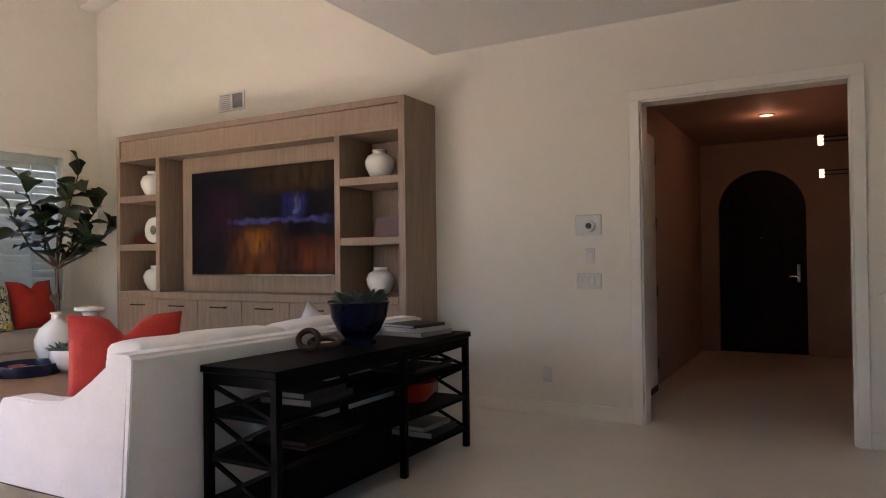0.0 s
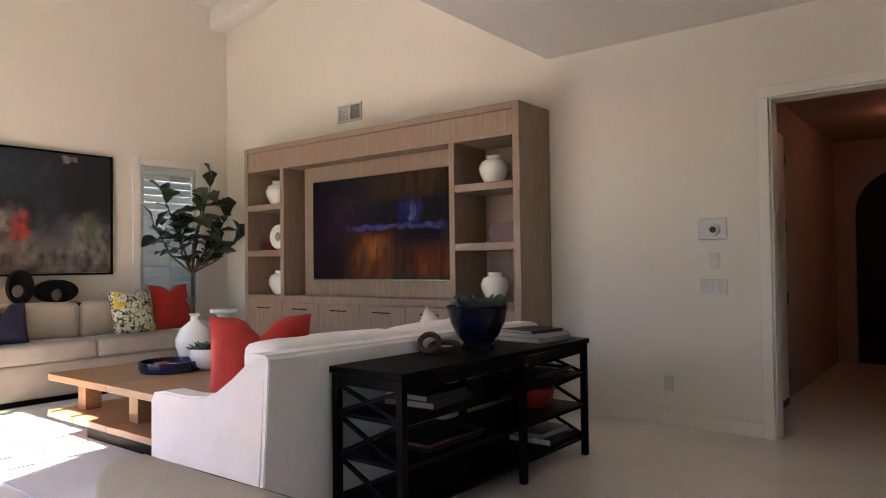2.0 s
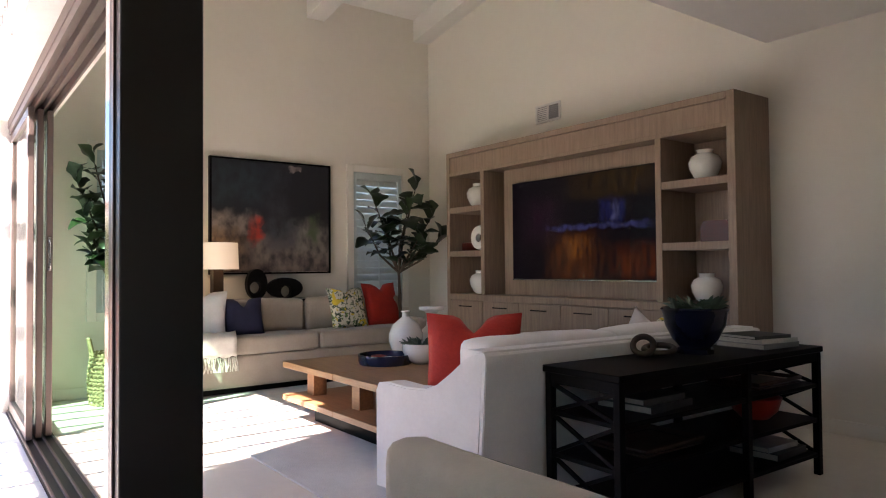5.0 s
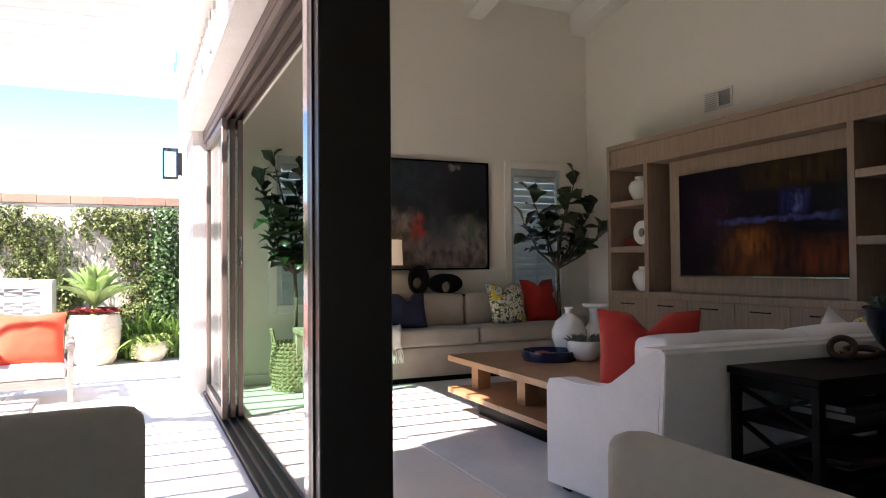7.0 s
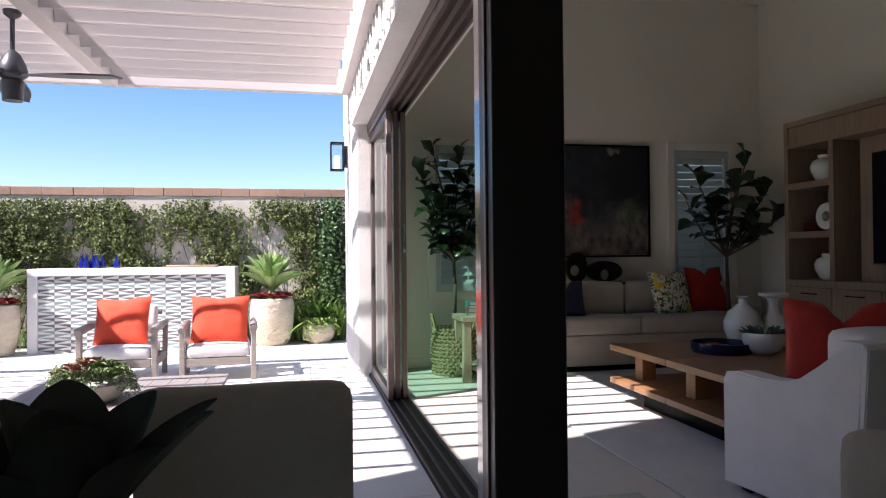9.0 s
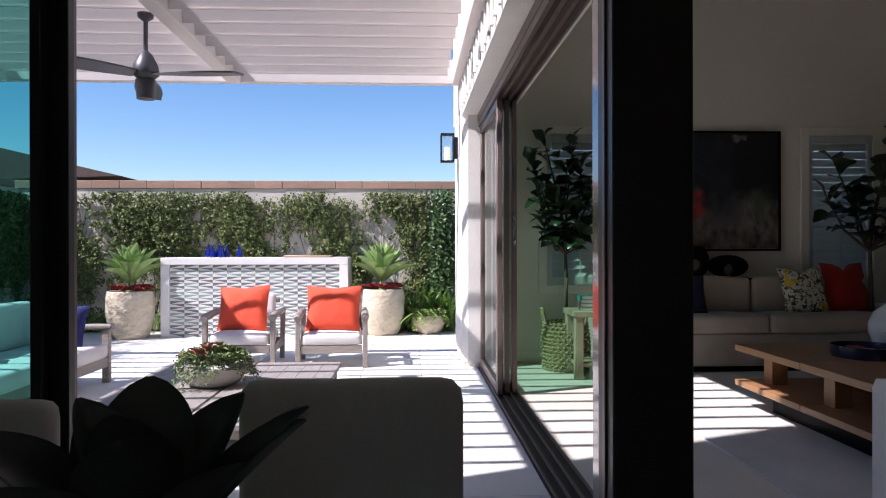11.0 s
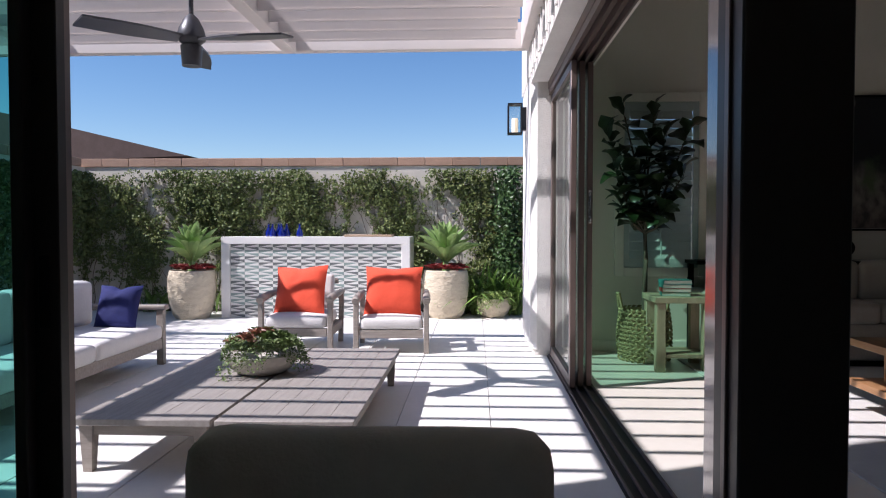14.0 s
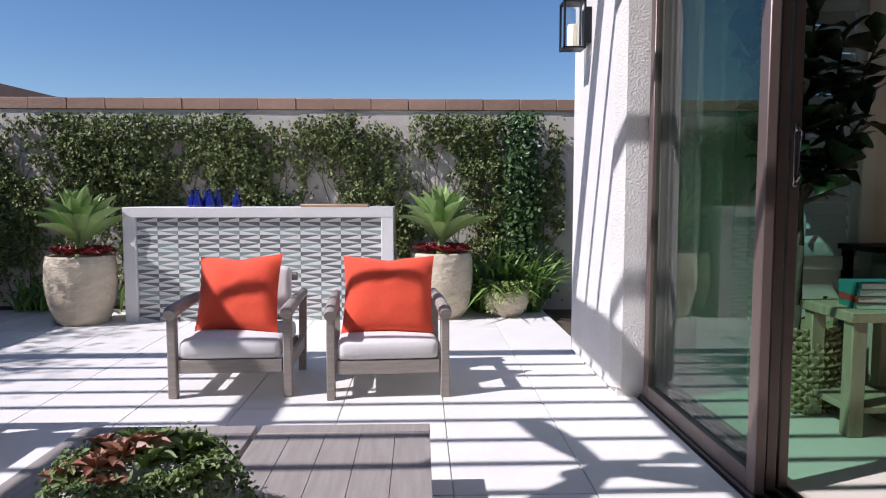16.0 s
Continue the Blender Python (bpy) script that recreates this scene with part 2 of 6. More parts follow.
COBALT = mat("cobalt_glass", (0.006, 0.015, 0.20), None, 8, 0.05, coat=0.6)
BLACKDOOR = mat("black_stained_door", (0.004, 0.004, 0.006), (0.007, 0.006, 0.008), 6, 0.45, spec=0.2)
SHADE = glow_mat("lit_linen_shade", (1.0, 0.70, 0.42), 0.05, (0.74, 0.68, 0.58))
BULB = glow_mat("warm_bulb", (1.0, 0.60, 0.30), 0.30)
CANDLE = glow_mat("candle_lantern_glow", (1.0, 0.78, 0.5), 0.6, (0.8, 0.75, 0.65))
PLASTIC = mat("white_plastic", (0.70, 0.68, 0.64), None, 8, 0.4)
GREYPLASTIC = mat("grey_plastic", (0.25, 0.25, 0.25), None, 8, 0.4)
SHUTTER = mat("white_shutter_paint", (0.50, 0.57, 0.56), None, 6, 0.45)
REDART = mat("red_wall_panel", (0.30, 0.03, 0.01), None, 6, 0.6)


def ramp_mask(nt, coord, a, b, c, d):
    """1 between b and c, falling to 0 at a and d."""
    up, down, mul = (nt.nodes.new(k) for k in ("ShaderNodeMapRange", "ShaderNodeMapRange", "ShaderNodeMath"))
    up.inputs["From Min"].default_value, up.inputs["From Max"].default_value = a, b
    down.inputs["From Min"].default_value, down.inputs["From Max"].default_value = d, c
    nt.links.new(coord, up.inputs["Value"])
    nt.links.new(coord, down.inputs["Value"])
    mul.operation = "MULTIPLY"
    nt.links.new(up.outputs[0], mul.inputs[0])
    nt.links.new(down.outputs[0], mul.inputs[1])
    return mul.outputs[0]


def picture_mat(name, base, patches, glow=0.0, rough=0.5, warp=0.25, noise_scale=4.0, strokes=(3, 1, 0.7)):
    """An abstract picture: soft patches (colour, u range, v range, strength) on object coordinates x, z, broken up by noise."""
    m = bpy.data.materials.new(name)
    m.use_nodes = True
    nt = m.node_tree
    bs = nt.nodes["Principled BSDF"]
    co = nt.nodes.new("ShaderNodeTexCoord")
    nz = nt.nodes.new("ShaderNodeTexNoise")
    nz.inputs["Scale"].default_value, nz.inputs["Detail"].default_value = noise_scale, 8
    nt.links.new(co.outputs["Object"], nz.inputs["Vector"])
    off = nt.nodes.new("ShaderNodeVectorMath")
    off.operation, off.inputs[1].default_value = "SUBTRACT", (0.5, 0.5, 0.5)
    nt.links.new(nz.outputs["Color"], off.inputs[0])
    sc = nt.nodes.new("ShaderNodeVectorMath")
    sc.operation = "SCALE"
    sc.inputs["Scale"].default_value = warp * 2
    nt.links.new(off.outputs[0], sc.inputs[0])
    ad = nt.nodes.new("ShaderNodeVectorMath")
    ad.operation = "ADD"
    nt.links.new(co.outputs["Object"], ad.inputs[0])
    nt.links.new(sc.outputs[0], ad.inputs[1])
    sep = nt.nodes.new("ShaderNodeSeparateXYZ")
    nt.links.new(ad.outputs[0], sep.inputs[0])
    streak = nt.nodes.new("ShaderNodeTexNoise")
    streak.inputs["Scale"].default_value, streak.inputs["Detail"].default_value = 7, 8
    mp = nt.nodes.new("ShaderNodeMapping")
    mp.inputs["Scale"].default_value = strokes
    nt.links.new(co.outputs["Object"], mp.inputs[0])
    nt.links.new(mp.outputs[0], streak.inputs["Vector"])
    col = None
    for color, (u0, u1, u2, u3), (v0, v1, v2, v3), strength in patches:
        a, b = ramp_mask(nt, sep.outputs[0], u0, u1, u2, u3), ramp_mask(nt, sep.outputs[2], v0, v1, v2, v3)
        mu, m2 = nt.nodes.new("ShaderNodeMath"), nt.nodes.new("ShaderNodeMath")
        mu.operation = m2.operation = "MULTIPLY"
        nt.links.new(a, mu.inputs[0])
        nt.links.new(b, mu.inputs[1])
        st = nt.nodes.new("ShaderNodeMapRange")
        st.inputs["From Min"].default_value, st.inputs["From Max"].default_value = 0.32, 0.62
        st.inputs["To Min"].default_value, st.inputs["To Max"].default_value = 0.15 * strength, strength
        nt.links.new(streak.outputs[0], st.inputs["Value"])
        nt.links.new(mu.outputs[0], m2.inputs[0])
        nt.links.new(st.outputs[0], m2.inputs[1])
        mix = nt.nodes.new("ShaderNodeMix")
        mix.data_type = "RGBA"
        nt.links.new(m2.outputs[0], mix.inputs[0])
        if col is None:
            mix.inputs[6].default_value = (*base, 1)
        else:
            nt.links.new(col, mix.inputs[6])
        mix.inputs[7].default_value = (*color, 1)
        col = mix.outputs[2]
    bs.inputs["Roughness"].default_value = rough
    nt.links.new(col, bs.inputs["Base Color"])
    if glow:
        nt.links.remove(bs.inputs["Base Color"].links[0])
        bs.inputs["Base Color"].default_value = (0.004, 0.004, 0.004, 1)
        bs.inputs["Specular IOR Level"].default_value = 0.12
        nt.links.new(col, bs.inputs["Emission Color"])
        bs.inputs["Emission Strength"].default_value = glow
    return m


# ---- mesh helpers ----
def box(bm, x0, x1, y0, y1, z0, z1, bevel=0.0, seg=1):
    vs = [bm.verts.new((x, y, z)) for x in (x0, x1) for y in (y0, y1) for z in (z0, z1)]
    fs = [bm.faces.new([vs[i] for i in q]) for q in ((0, 1, 3, 2), (4, 6, 7, 5), (0, 4, 5, 1), (2, 3, 7, 6), (0, 2, 6, 4), (1, 5, 7, 3))]
    if bevel:
        es = list({e for f in fs for e in f.edges})
        bmesh.ops.bevel(bm, geom=es, offset=bevel, segments=seg, profile=0.6, affect="EDGES", clamp_overlap=True)
    return bm


def sheet(ps):
    bm = bmesh.new()
    bm.faces.new([bm.verts.new(p) for p in ps])
    return bm


def abox(*a, **k):
    return box(bmesh.new(), *a, **k)


def prism(bm, outline, axis, a, b):
    """Extrudes a closed outline of (u, v) along an axis from a to b. axis y: (u, v) = (x, z); x: (y, z); z: (x, y)."""
    at = {"y": lambda u, v, w: (u, w, v), "x": lambda u, v, w: (w, u, v), "z": lambda u, v, w: (u, v, w)}[axis]
    lo, hi = [bm.verts.new(at(u, v, a)) for u, v in outline], [bm.verts.new(at(u, v, b)) for u, v in outline]
    n = len(outline)
    for i in range(n):
        bm.faces.new((lo[i], lo[(i + 1) % n], hi[(i + 1) % n], hi[i]))
    bm.faces.new(lo[::-1])
    bm.faces.new(hi)
    bmesh.ops.recalc_face_normals(bm, faces=bm.faces)
    return bm


def bar_between(bm, p, q, w, h=None):
    """A square bar from p to q."""
    p, q, h = Vector(p), Vector(q), h or w
    turn = (q - p).to_track_quat("Z", "Y").to_matrix()
    a, b = turn @ Vector((w / 2, 0, 0)), turn @ Vector((0, h / 2, 0))
    ring = [(-a - b), (a - b), (a + b), (-a + b)]
    lo, hi = [bm.verts.new(p + r) for r in ring], [bm.verts.new(q + r) for r in ring]
    for i in range(4):
        bm.faces.new((lo[i], lo[(i + 1) % 4], hi[(i + 1) % 4], hi[i]))
    bm.faces.new(lo[::-1])
    bm.faces.new(hi)
    return bm


def tube(bm, points, radii, seg=8):
    rings = []
    for i, p in enumerate(points):
        p = Vector(p)
        a, b = Vector(points[max(i - 1, 0)]), Vector(points[min(i + 1, len(points) - 1)])
        turn = (b - a).to_track_quat("Z", "Y").to_matrix()
        r = radii[i] if isinstance(radii, (list, tuple)) else radii
        rings.append([bm.verts.new(p + turn @ Vector((r * math.cos(2 * math.pi * k / seg), r * math.sin(2 * math.pi * k / seg), 0))) for k in range(seg)])
    for lo, hi in zip(rings, rings[1:]):
        for k in range(seg):
            bm.faces.new((lo[k], lo[(k + 1) % seg], hi[(k + 1) % seg], hi[k]))
    bm.faces.new(rings[0][::-1])
    bm.faces.new(rings[-1])
    return bm


def lathe(bm, profile, seg=32, cx=0.0, cy=0.0, wobble=0.0):
    """Turns a profile of (radius, height) round z; ends with radius 0 are closed."""
    rings = []
    for r, z in profile:
        if r <= 1e-6:
            rings.append([bm.verts.new((cx, cy, z))])
        else:
            rings.append([bm.verts.new((cx + r * (1 + wobble * noise.noise((math.cos(t) * 2, math.sin(t) * 2, z * 6))) * math.cos(t), cy + r * (1 + wobble * noise.noise((math.cos(t) * 2, math.sin(t) * 2, z * 6))) * math.sin(t), z)) for t in (2 * math.pi * k / seg for k in range(seg))])
    for lo, hi in zip(rings, rings[1:]):
        for k in range(seg):
            j = (k + 1) % seg
            if len(lo) == 1 and len(hi) > 1:
                bm.faces.new((lo[0], hi[j], hi[k]))
            elif len(hi) == 1 and len(lo) > 1:
                bm.faces.new((lo[k], lo[j], hi[0]))
            elif len(lo) > 1:
                bm.faces.new((lo[k], lo[j], hi[j], hi[k]))
    return bm


def pillow(bm, w, h, t, chop=0.0, n=14):
    """A scatter cushion standing in the xz plane with its foot at z 0: pointed corners, full middle, and a dent in its top edge."""
    def at(u, v, side):
        edge = (1 - abs(u) ** 3.0) * (1 - abs(v) ** 3.0)
        x, z = u * w / 2 * (1 - 0.065 * (1 - v * v)), v * h / 2 * (1 - 0.065 * (1 - u * u))
        dent = chop * math.exp(-(u / 0.22) ** 2) * max(0, v) ** 2
        z -= dent
        wr = 0.012 * noise.noise((u * 3, v * 3, side))
        return (x, side * (t / 2 * edge ** 0.55 * (1 - 1.2 * dent / max(h, 0.01)) + wr * edge), z + h / 2 * 0.97)
    for side in (1, -1):
        grid = [[bm.verts.new(at(-1 + 2 * i / n, -1 + 2 * j / n, side)) for j in range(n + 1)] for i in range(n + 1)]
        for i in range(n):
            for j in range(n):
                q = (grid[i][j], grid[i + 1][j], grid[i + 1][j + 1], grid[i][j + 1])
                bm.faces.new(q if side < 0 else q[::-1])
    bmesh.ops.remove_doubles(bm, verts=bm.verts, dist=0.002)
    return bm


def soft_box(bm, x0, x1, y0, y1, z0, z1, r=0.05, crown=0.02, n=8):
    """A stuffed block with rounded edges and a slightly domed top."""
    b2 = bmesh.new()
    box(b2, x0, x1, y0, y1, z0, z1, r, 3)
    cx, cy, lx, ly = (x0 + x1) / 2, (y0 + y1) / 2, (x1 - x0) / 2, (y1 - y0) / 2
    bmesh.ops.subdivide_edges(b2, edges=[e for e in b2.edges if e.calc_length() > 0.18], cuts=4, use_grid_fill=True)
    for v in b2.verts:
        u, w = (v.co.x - cx) / lx, (v.co.y - cy) / ly
        if v.co.z > (z0 + z1) / 2:
            v.co.z += crown * max(0, 1 - u * u) * max(0, 1 - w * w) + 0.006 * noise.noise(v.co * 4)
    me = bpy.data.meshes.new("tmp")
    b2.to_mesh(me)
    b2.free()
    bm.from_mesh(me)
    bpy.data.meshes.remove(me)
    return bm


def mesh_of(bm, material, name="mesh", smooth=None):
    me = bpy.data.meshes.new(name)
    bm.normal_update()
    bm.to_mesh(me)
    bm.free()
    for m in material if isinstance(material, (list, tuple)) else (material,):
        me.materials.append(m)
    if smooth:
        me.shade_smooth()
        me.set_sharp_from_angle(angle=radians(smooth))
    return me


def part(name, bm, material, parent=None, label="", smooth=40, m=None):
    me = bm if isinstance(bm, bpy.types.Mesh) else mesh_of(bm, material, name, smooth)
    ob = new(name, me)
    ob.parent = parent
    if m is not None:
        ob.matrix_basis = m
    if label:
        tagged(ob, label)
    return ob


def thing(name, m, label, category, group="", kind=""):
    ob = new(name)
    ob.empty_display_size = 0.1
    ob.matrix_basis = m
    return tagged(ob, label, category, group, kind)


def structure(name, bm, material, label, category, smooth=None):
    return tagged(part(name, bm, material, None, "", smooth), label, category, "", "structure")


def leaf_mesh(name, length, width, material, bend=0.3, cup=0.15, thick=0.0, n=7, tip=1.0, belly=0.45, fold=0.0):
    """A leaf along +y from the origin, bending down; with a thickness for fleshy leaves."""
    bm = bmesh.new()
    rows = []
    for i in range(n + 1):
        s = i / n
        w = width / 2 * (math.sin(math.pi * min(1, (s * 0.92 + 0.06)) ** (math.log(0.5) / math.log(belly))) ** 0.8 if i < n else 0.04 * tip)
        y, z = length * (s - 0.12 * bend * s * s), length * bend * (0.45 * s - 1.0 * s * s)
        rows.append([(u * w, y, z + cup * w * (u * u) * 2 + fold * abs(u) * w) for u in (-1, -0.5, 0, 0.5, 1)])
    top = [[bm.verts.new(p) for p in r] for r in rows]
    for a, b in zip(top, top[1:]):
        for k in range(4):
            bm.faces.new((a[k], a[k + 1], b[k + 1], b[k]))
    if thick:
        low = [[bm.verts.new((x, y, z - thick * (1 - abs(k - 2) / 2.2) * (1 - 0.7 * i / n))) for k, (x, y, z) in enumerate(r)] for i, r in enumerate(rows)]
        for a, b in zip(low, low[1:]):
            for k in range(4):
                bm.faces.new((a[k], b[k], b[k + 1], a[k + 1]))
    return mesh_of(bm, material, name, 60)


def scatter_leaves(name, places, sizes, material, parent=None, label="", m=None, seed=1, droop=0.5, normal=None, kind=""):
    """Many small leaves as one mesh: kite-shaped blades folded along the middle, turned at random."""
    rng = np.random.default_rng(seed)
    n = len(places)
    p, s = np.asarray(places, float), np.asarray(sizes, float)[:, None]
    a = rng.normal(size=(n, 3))
    a[:, 2] -= droop
    a /= np.linalg.norm(a, axis=1, keepdims=True)
    nn = rng.normal(size=(n, 3)) * 0.6 + (normal if normal is not None else np.array([0, 0, 1.0]))
    b = np.cross(nn, a)
    b /= np.linalg.norm(b, axis=1, keepdims=True) + 1e-9
    c = np.cross(a, b)
    v = np.stack([p - a * s * 0.5, p + b * s * 0.32 + c * s * 0.08, p + a * s * 0.55, p - b * s * 0.32 + c * s * 0.08], 1).reshape(-1, 3)
    i = np.arange(n)[:, None] * 4
    faces = np.concatenate([i + [0, 1, 2], i + [0, 2, 3]])
    me = bpy.data.meshes.new(name)
    me.from_pydata(v.tolist(), [], faces.tolist())
    me.materials.append(material)
    ob = new(name, me)
    ob.parent = parent
    if m is not None:
        ob.matrix_basis = m
    return tagged(ob, label, "", "", kind)


# ---- structure: floors and ground ----
TAU = 2 * math.pi
structure("ground", abox(-90, 60, -70, 70, -0.5, -0.06), EARTH, "bare dark earth around the house and garden", "ground")
structure("floor", box(abox(-7.9, -2.45, 0.72, 5.6, -0.05, 0.0), -2.449, 3.6, -3.4, 5.6, -0.05, 0.0), LIME, "polished pale limestone floor of the living and dining rooms", "floor")
structure("floor_hall", abox(-1.6, 0.6, 5.6, 10.205, -0.05, 0.0), LIME, "polished limestone floor of the entrance hall", "floor")
patio_floor = structure("pavement", abox(-10.95, -2.62, -8.0, 0.5, -0.055, -0.008), GROUT, "pale porcelain pavers with thin grey joints", "pavement")

# ---- structure: walls ----
wn_ = bmesh.new()
box(wn_, -8.0, -1.19, 5.45, 5.6, 0, 5.4)
box(wn_, 0.20, 3.6, 5.45, 5.6, 0, 3.4)
box(wn_, -1.19, 0.20, 5.45, 5.6, 2.47, 3.4)
structure("wall_north", wn_, WALL, "warm white painted wall with a wide cased doorway", "wall")
WIN = [(4.22, 5.02), (1.26, 2.06)]
ww = bmesh.new()
for y0, y1 in ((0.75, 1.26), (2.06, 4.22), (5.02, 5.45)):
    box(ww, -8.0, -7.8, y0, y1, 0, 5.3)
for y0, y1 in WIN:
    box(ww, -8.0, -7.8, y0, y1, 0, 0.80)
    box(ww, -8.0, -7.8, y0, y1, 2.56, 5.3)
structure("wall_west", ww, WALL, "tall warm white wall with two shuttered windows", "wall")
ws = bmesh.new()
prism(ws, [(-8.7, 0.40), (-8.64, 0.34), (-7.56, 0.34), (-7.5, 0.40), (-7.5, 0.75), (-8.7, 0.75)], "z", 0.06, 2.66)
box(ws, -8.66, -7.53, 0.38, 0.74, -0.02, 0.06)
south_wall = structure("wall_south", ws, STUCCO, "white stucco pier beside the sliding doors", "wall")
wl = bmesh.new()
box(wl, -8.7, -2.42, 0.34, 0.75, 2.66, 5.3)
lintel = structure("wall_south_upper", wl, STUCCO, "white wall over the sliding doors with vertical battens", "wall")
bat = mesh_of(abox(-0.02, 0.02, -0.02, 0.0, 0, 2.55, 0.004), BATTEN, "batten")
for i in range(26):
    part("batten", bat, None, lintel, m=pose(-8.6 + i * 0.2, 0.34, 2.72))
wd = bmesh.new()
box(wd, -2.72, -2.45, -3.4, -2.95, 0, 2.62)
box(wd, -2.72, -2.45, -3.4, 0.33, 2.62, 8.0)
box(wd, -2.45, 3.7, -3.45, -3.3, 0, 8.0)
# unseen east wall; its opening is added to let sky light fill the room
for y0, y1, z0, z1 in ((-3.3, -0.5, 0, 3.4), (0.5, 5.6, 0, 3.4), (-0.5, 0.5, 0, 1.05), (-0.5, 0.5, 2.15, 3.4)):
    box(wd, 3.6, 3.75, y0, y1, z0, z1)
structure("wall_house", wd, STUCCO, "plain white walls of the two-storey house wing, with an added fill-light opening", "wall")
structure("ceiling", abox(-3.0, 3.7, 0.75, 5.45, 3.10, 3.28), CEIL, "flat white plaster ceiling", "ceiling")
structure("ceiling_dining", abox(-2.45, 3.7, -3.3, 0.75, 3.10, 3.28), CEIL, "flat white ceiling of the dining area", "ceiling")
c1 = prism(bmesh.new(), [(-3.0, 3.10), (-5.9, 5.0), (-5.9, 5.15), (-3.0, 3.28)], "y", 0.75, 5.45)
structure("ceiling_slope_east", c1, CEIL, "white vaulted ceiling, its eastern slope", "ceiling")
c2_ = prism(bmesh.new(), [(-5.9, 5.0), (-7.8, 4.66), (-7.8, 4.82), (-5.9, 5.15)], "y", 0.75, 5.45)
structure("ceiling_slope_west", c2_, CEIL, "white vaulted ceiling, its western slope", "ceiling")
rb = bmesh.new()
box(rb, -2.5, 3.8, -3.5, 5.7, 7.9, 8.1)
structure("roof", rb, ROOFBROWN, "flat brown roof of the two-storey wing", "roof")
for yb in (5.20, 3.62, 2.1):
    bb = prism(bmesh.new(), [(-5.9, 4.99), (-7.79, 4.65), (-7.79, 4.36), (-5.9, 4.70)], "y", yb, yb + 0.24)
    structure("ceiling_beam", bb, CEIL, "white painted beam under the vaulted ceiling", "beam")

# hall behind the doorway
wh = bmesh.new()
box(wh, -1.6, -1.44, 5.6, 10.2, 0, 3.2)
box(wh, 0.42, 0.58, 5.6, 10.2, 0, 3.2)
structure("wall_hall", wh, HALLDIM, "walls of the entrance hall, its dimness put into their taupe colour", "wall")
structure("ceiling_hall", box(abox(-1.44, 0.42, 5.62, 9.95, 2.76, 3.2), -1.44, 0.42, 9.95, 10.2, 3.02, 3.2), HALLDIM, "ceiling of the entrance hall, shade put into its taupe colour", "ceiling")
AR = 0.52
outline = [(-1.44, 0), (-1.22, 0), (-1.22, 1.86)] + [(-0.70 - AR * math.cos(a), 1.86 + AR * math.sin(a)) for a in (math.pi * k / 20 for k in range(1, 20))] + [(-0.18, 1.86), (-0.18, 0), (0.42, 0), (0.42, 3.02), (-1.44, 3.02)]
structure("wall_porch", abox(-1.6, 0.58, 10.21, 10.36, 0, 3.2), WALL, "plain wall closing the hall behind the door", "wall")
structure("wall_hall_end", prism(bmesh.new(), outline, "y", 9.95, 10.15), HALLDIM, "hall wall with an arched doorway, shade put into its taupe colour", "wall")
front_door = thing("door_1", pose(-0.70, 10.03, 0), "closed arched black entrance door with small handle", "door", "", "structure")
od = [(-AR, 0.0), (-AR, 1.86)] + [(-AR * math.cos(a), 1.86 + AR * math.sin(a)) for a in (math.pi * k / 20 for k in range(1, 20))] + [(AR, 1.86), (AR, 0.0)]
part("door_leaf", prism(bmesh.new(), od, "y", 0, 0.06), BLACKDOOR, front_door)
for i in range(4):
    part("plank", abox(-0.50 + i * 0.25, -0.27 + i * 0.25, -0.012, 0.0, 0.06, 1.86, 0.008), BLACKDOOR, front_door)
dh = bmesh.new()
box(dh, 0.40, 0.45, -0.03, -0.012, 0.92, 1.16, 0.01)
tube(dh, [(0.42, -0.03, 1.0), (0.42, -0.07, 1.0), (0.32, -0.075, 1.0)], 0.011)
part("door_handle", dh, CHROME, front_door, "steel lever handle")
part("peephole", tube(bmesh.new(), [(0.0, -0.02, 1.5), (0, 0.0, 1.5)], 0.012), CHROME, front_door)

# doorway trim
tr = bmesh.new()
box(tr, -1.27, -1.19, 5.425, 5.45, 0, 2.47, 0.004)
box(tr, 0.20, 0.28, 5.425, 5.45, 0, 2.47, 0.004)
box(tr, -1.27, 0.28, 5.425, 5.45, 2.47, 2.55, 0.004)
box(tr, -1.19, -1.175, 5.45, 5.62, 0, 2.47)
box(tr, 0.185, 0.20, 5.45, 5.62, 0, 2.47)
box(tr, -1.175, 0.185, 5.45, 5.62, 2.455, 2.47)
structure("door_trim", tr, TRIM, "plain cream painted casing round the wide doorway", "trim")
bs_ = bmesh.new()
box(bs_, -7.79, -1.27, 5.435, 5.45, 0, 0.11, 0.003)
box(bs_, 0.28, 3.6, 5.435, 5.45, 0, 0.11, 0.003)
box(bs_, -7.8, -7.785, 0.75, 5.435, 0, 0.11, 0.003)
structure("baseboard", bs_, TRIM, "plain cream painted baseboard", "baseboard")

# open hall door with its four hinges
hd = thing("door_2", pose(-1.41, 6.87, 0), "open white hall door standing against the wall", "door", "", "structure")
part("door_leaf", abox(-0.02, 0.025, -0.80, 0.0, 0.012, 2.42, 0.004), TRIM, hd)
for z in (0.25, 0.95, 1.6, 2.2):
    part("hinge", abox(0.0, 0.04, 0.002, 0.025, z - 0.05, z + 0.05, 0.004), GREYPLASTIC, hd, "dark steel hinge")
part("bottom_seal", abox(-0.018, 0.03, -0.79, -0.01, 0.0, 0.06, 0.002), BLACKDOOR, hd)


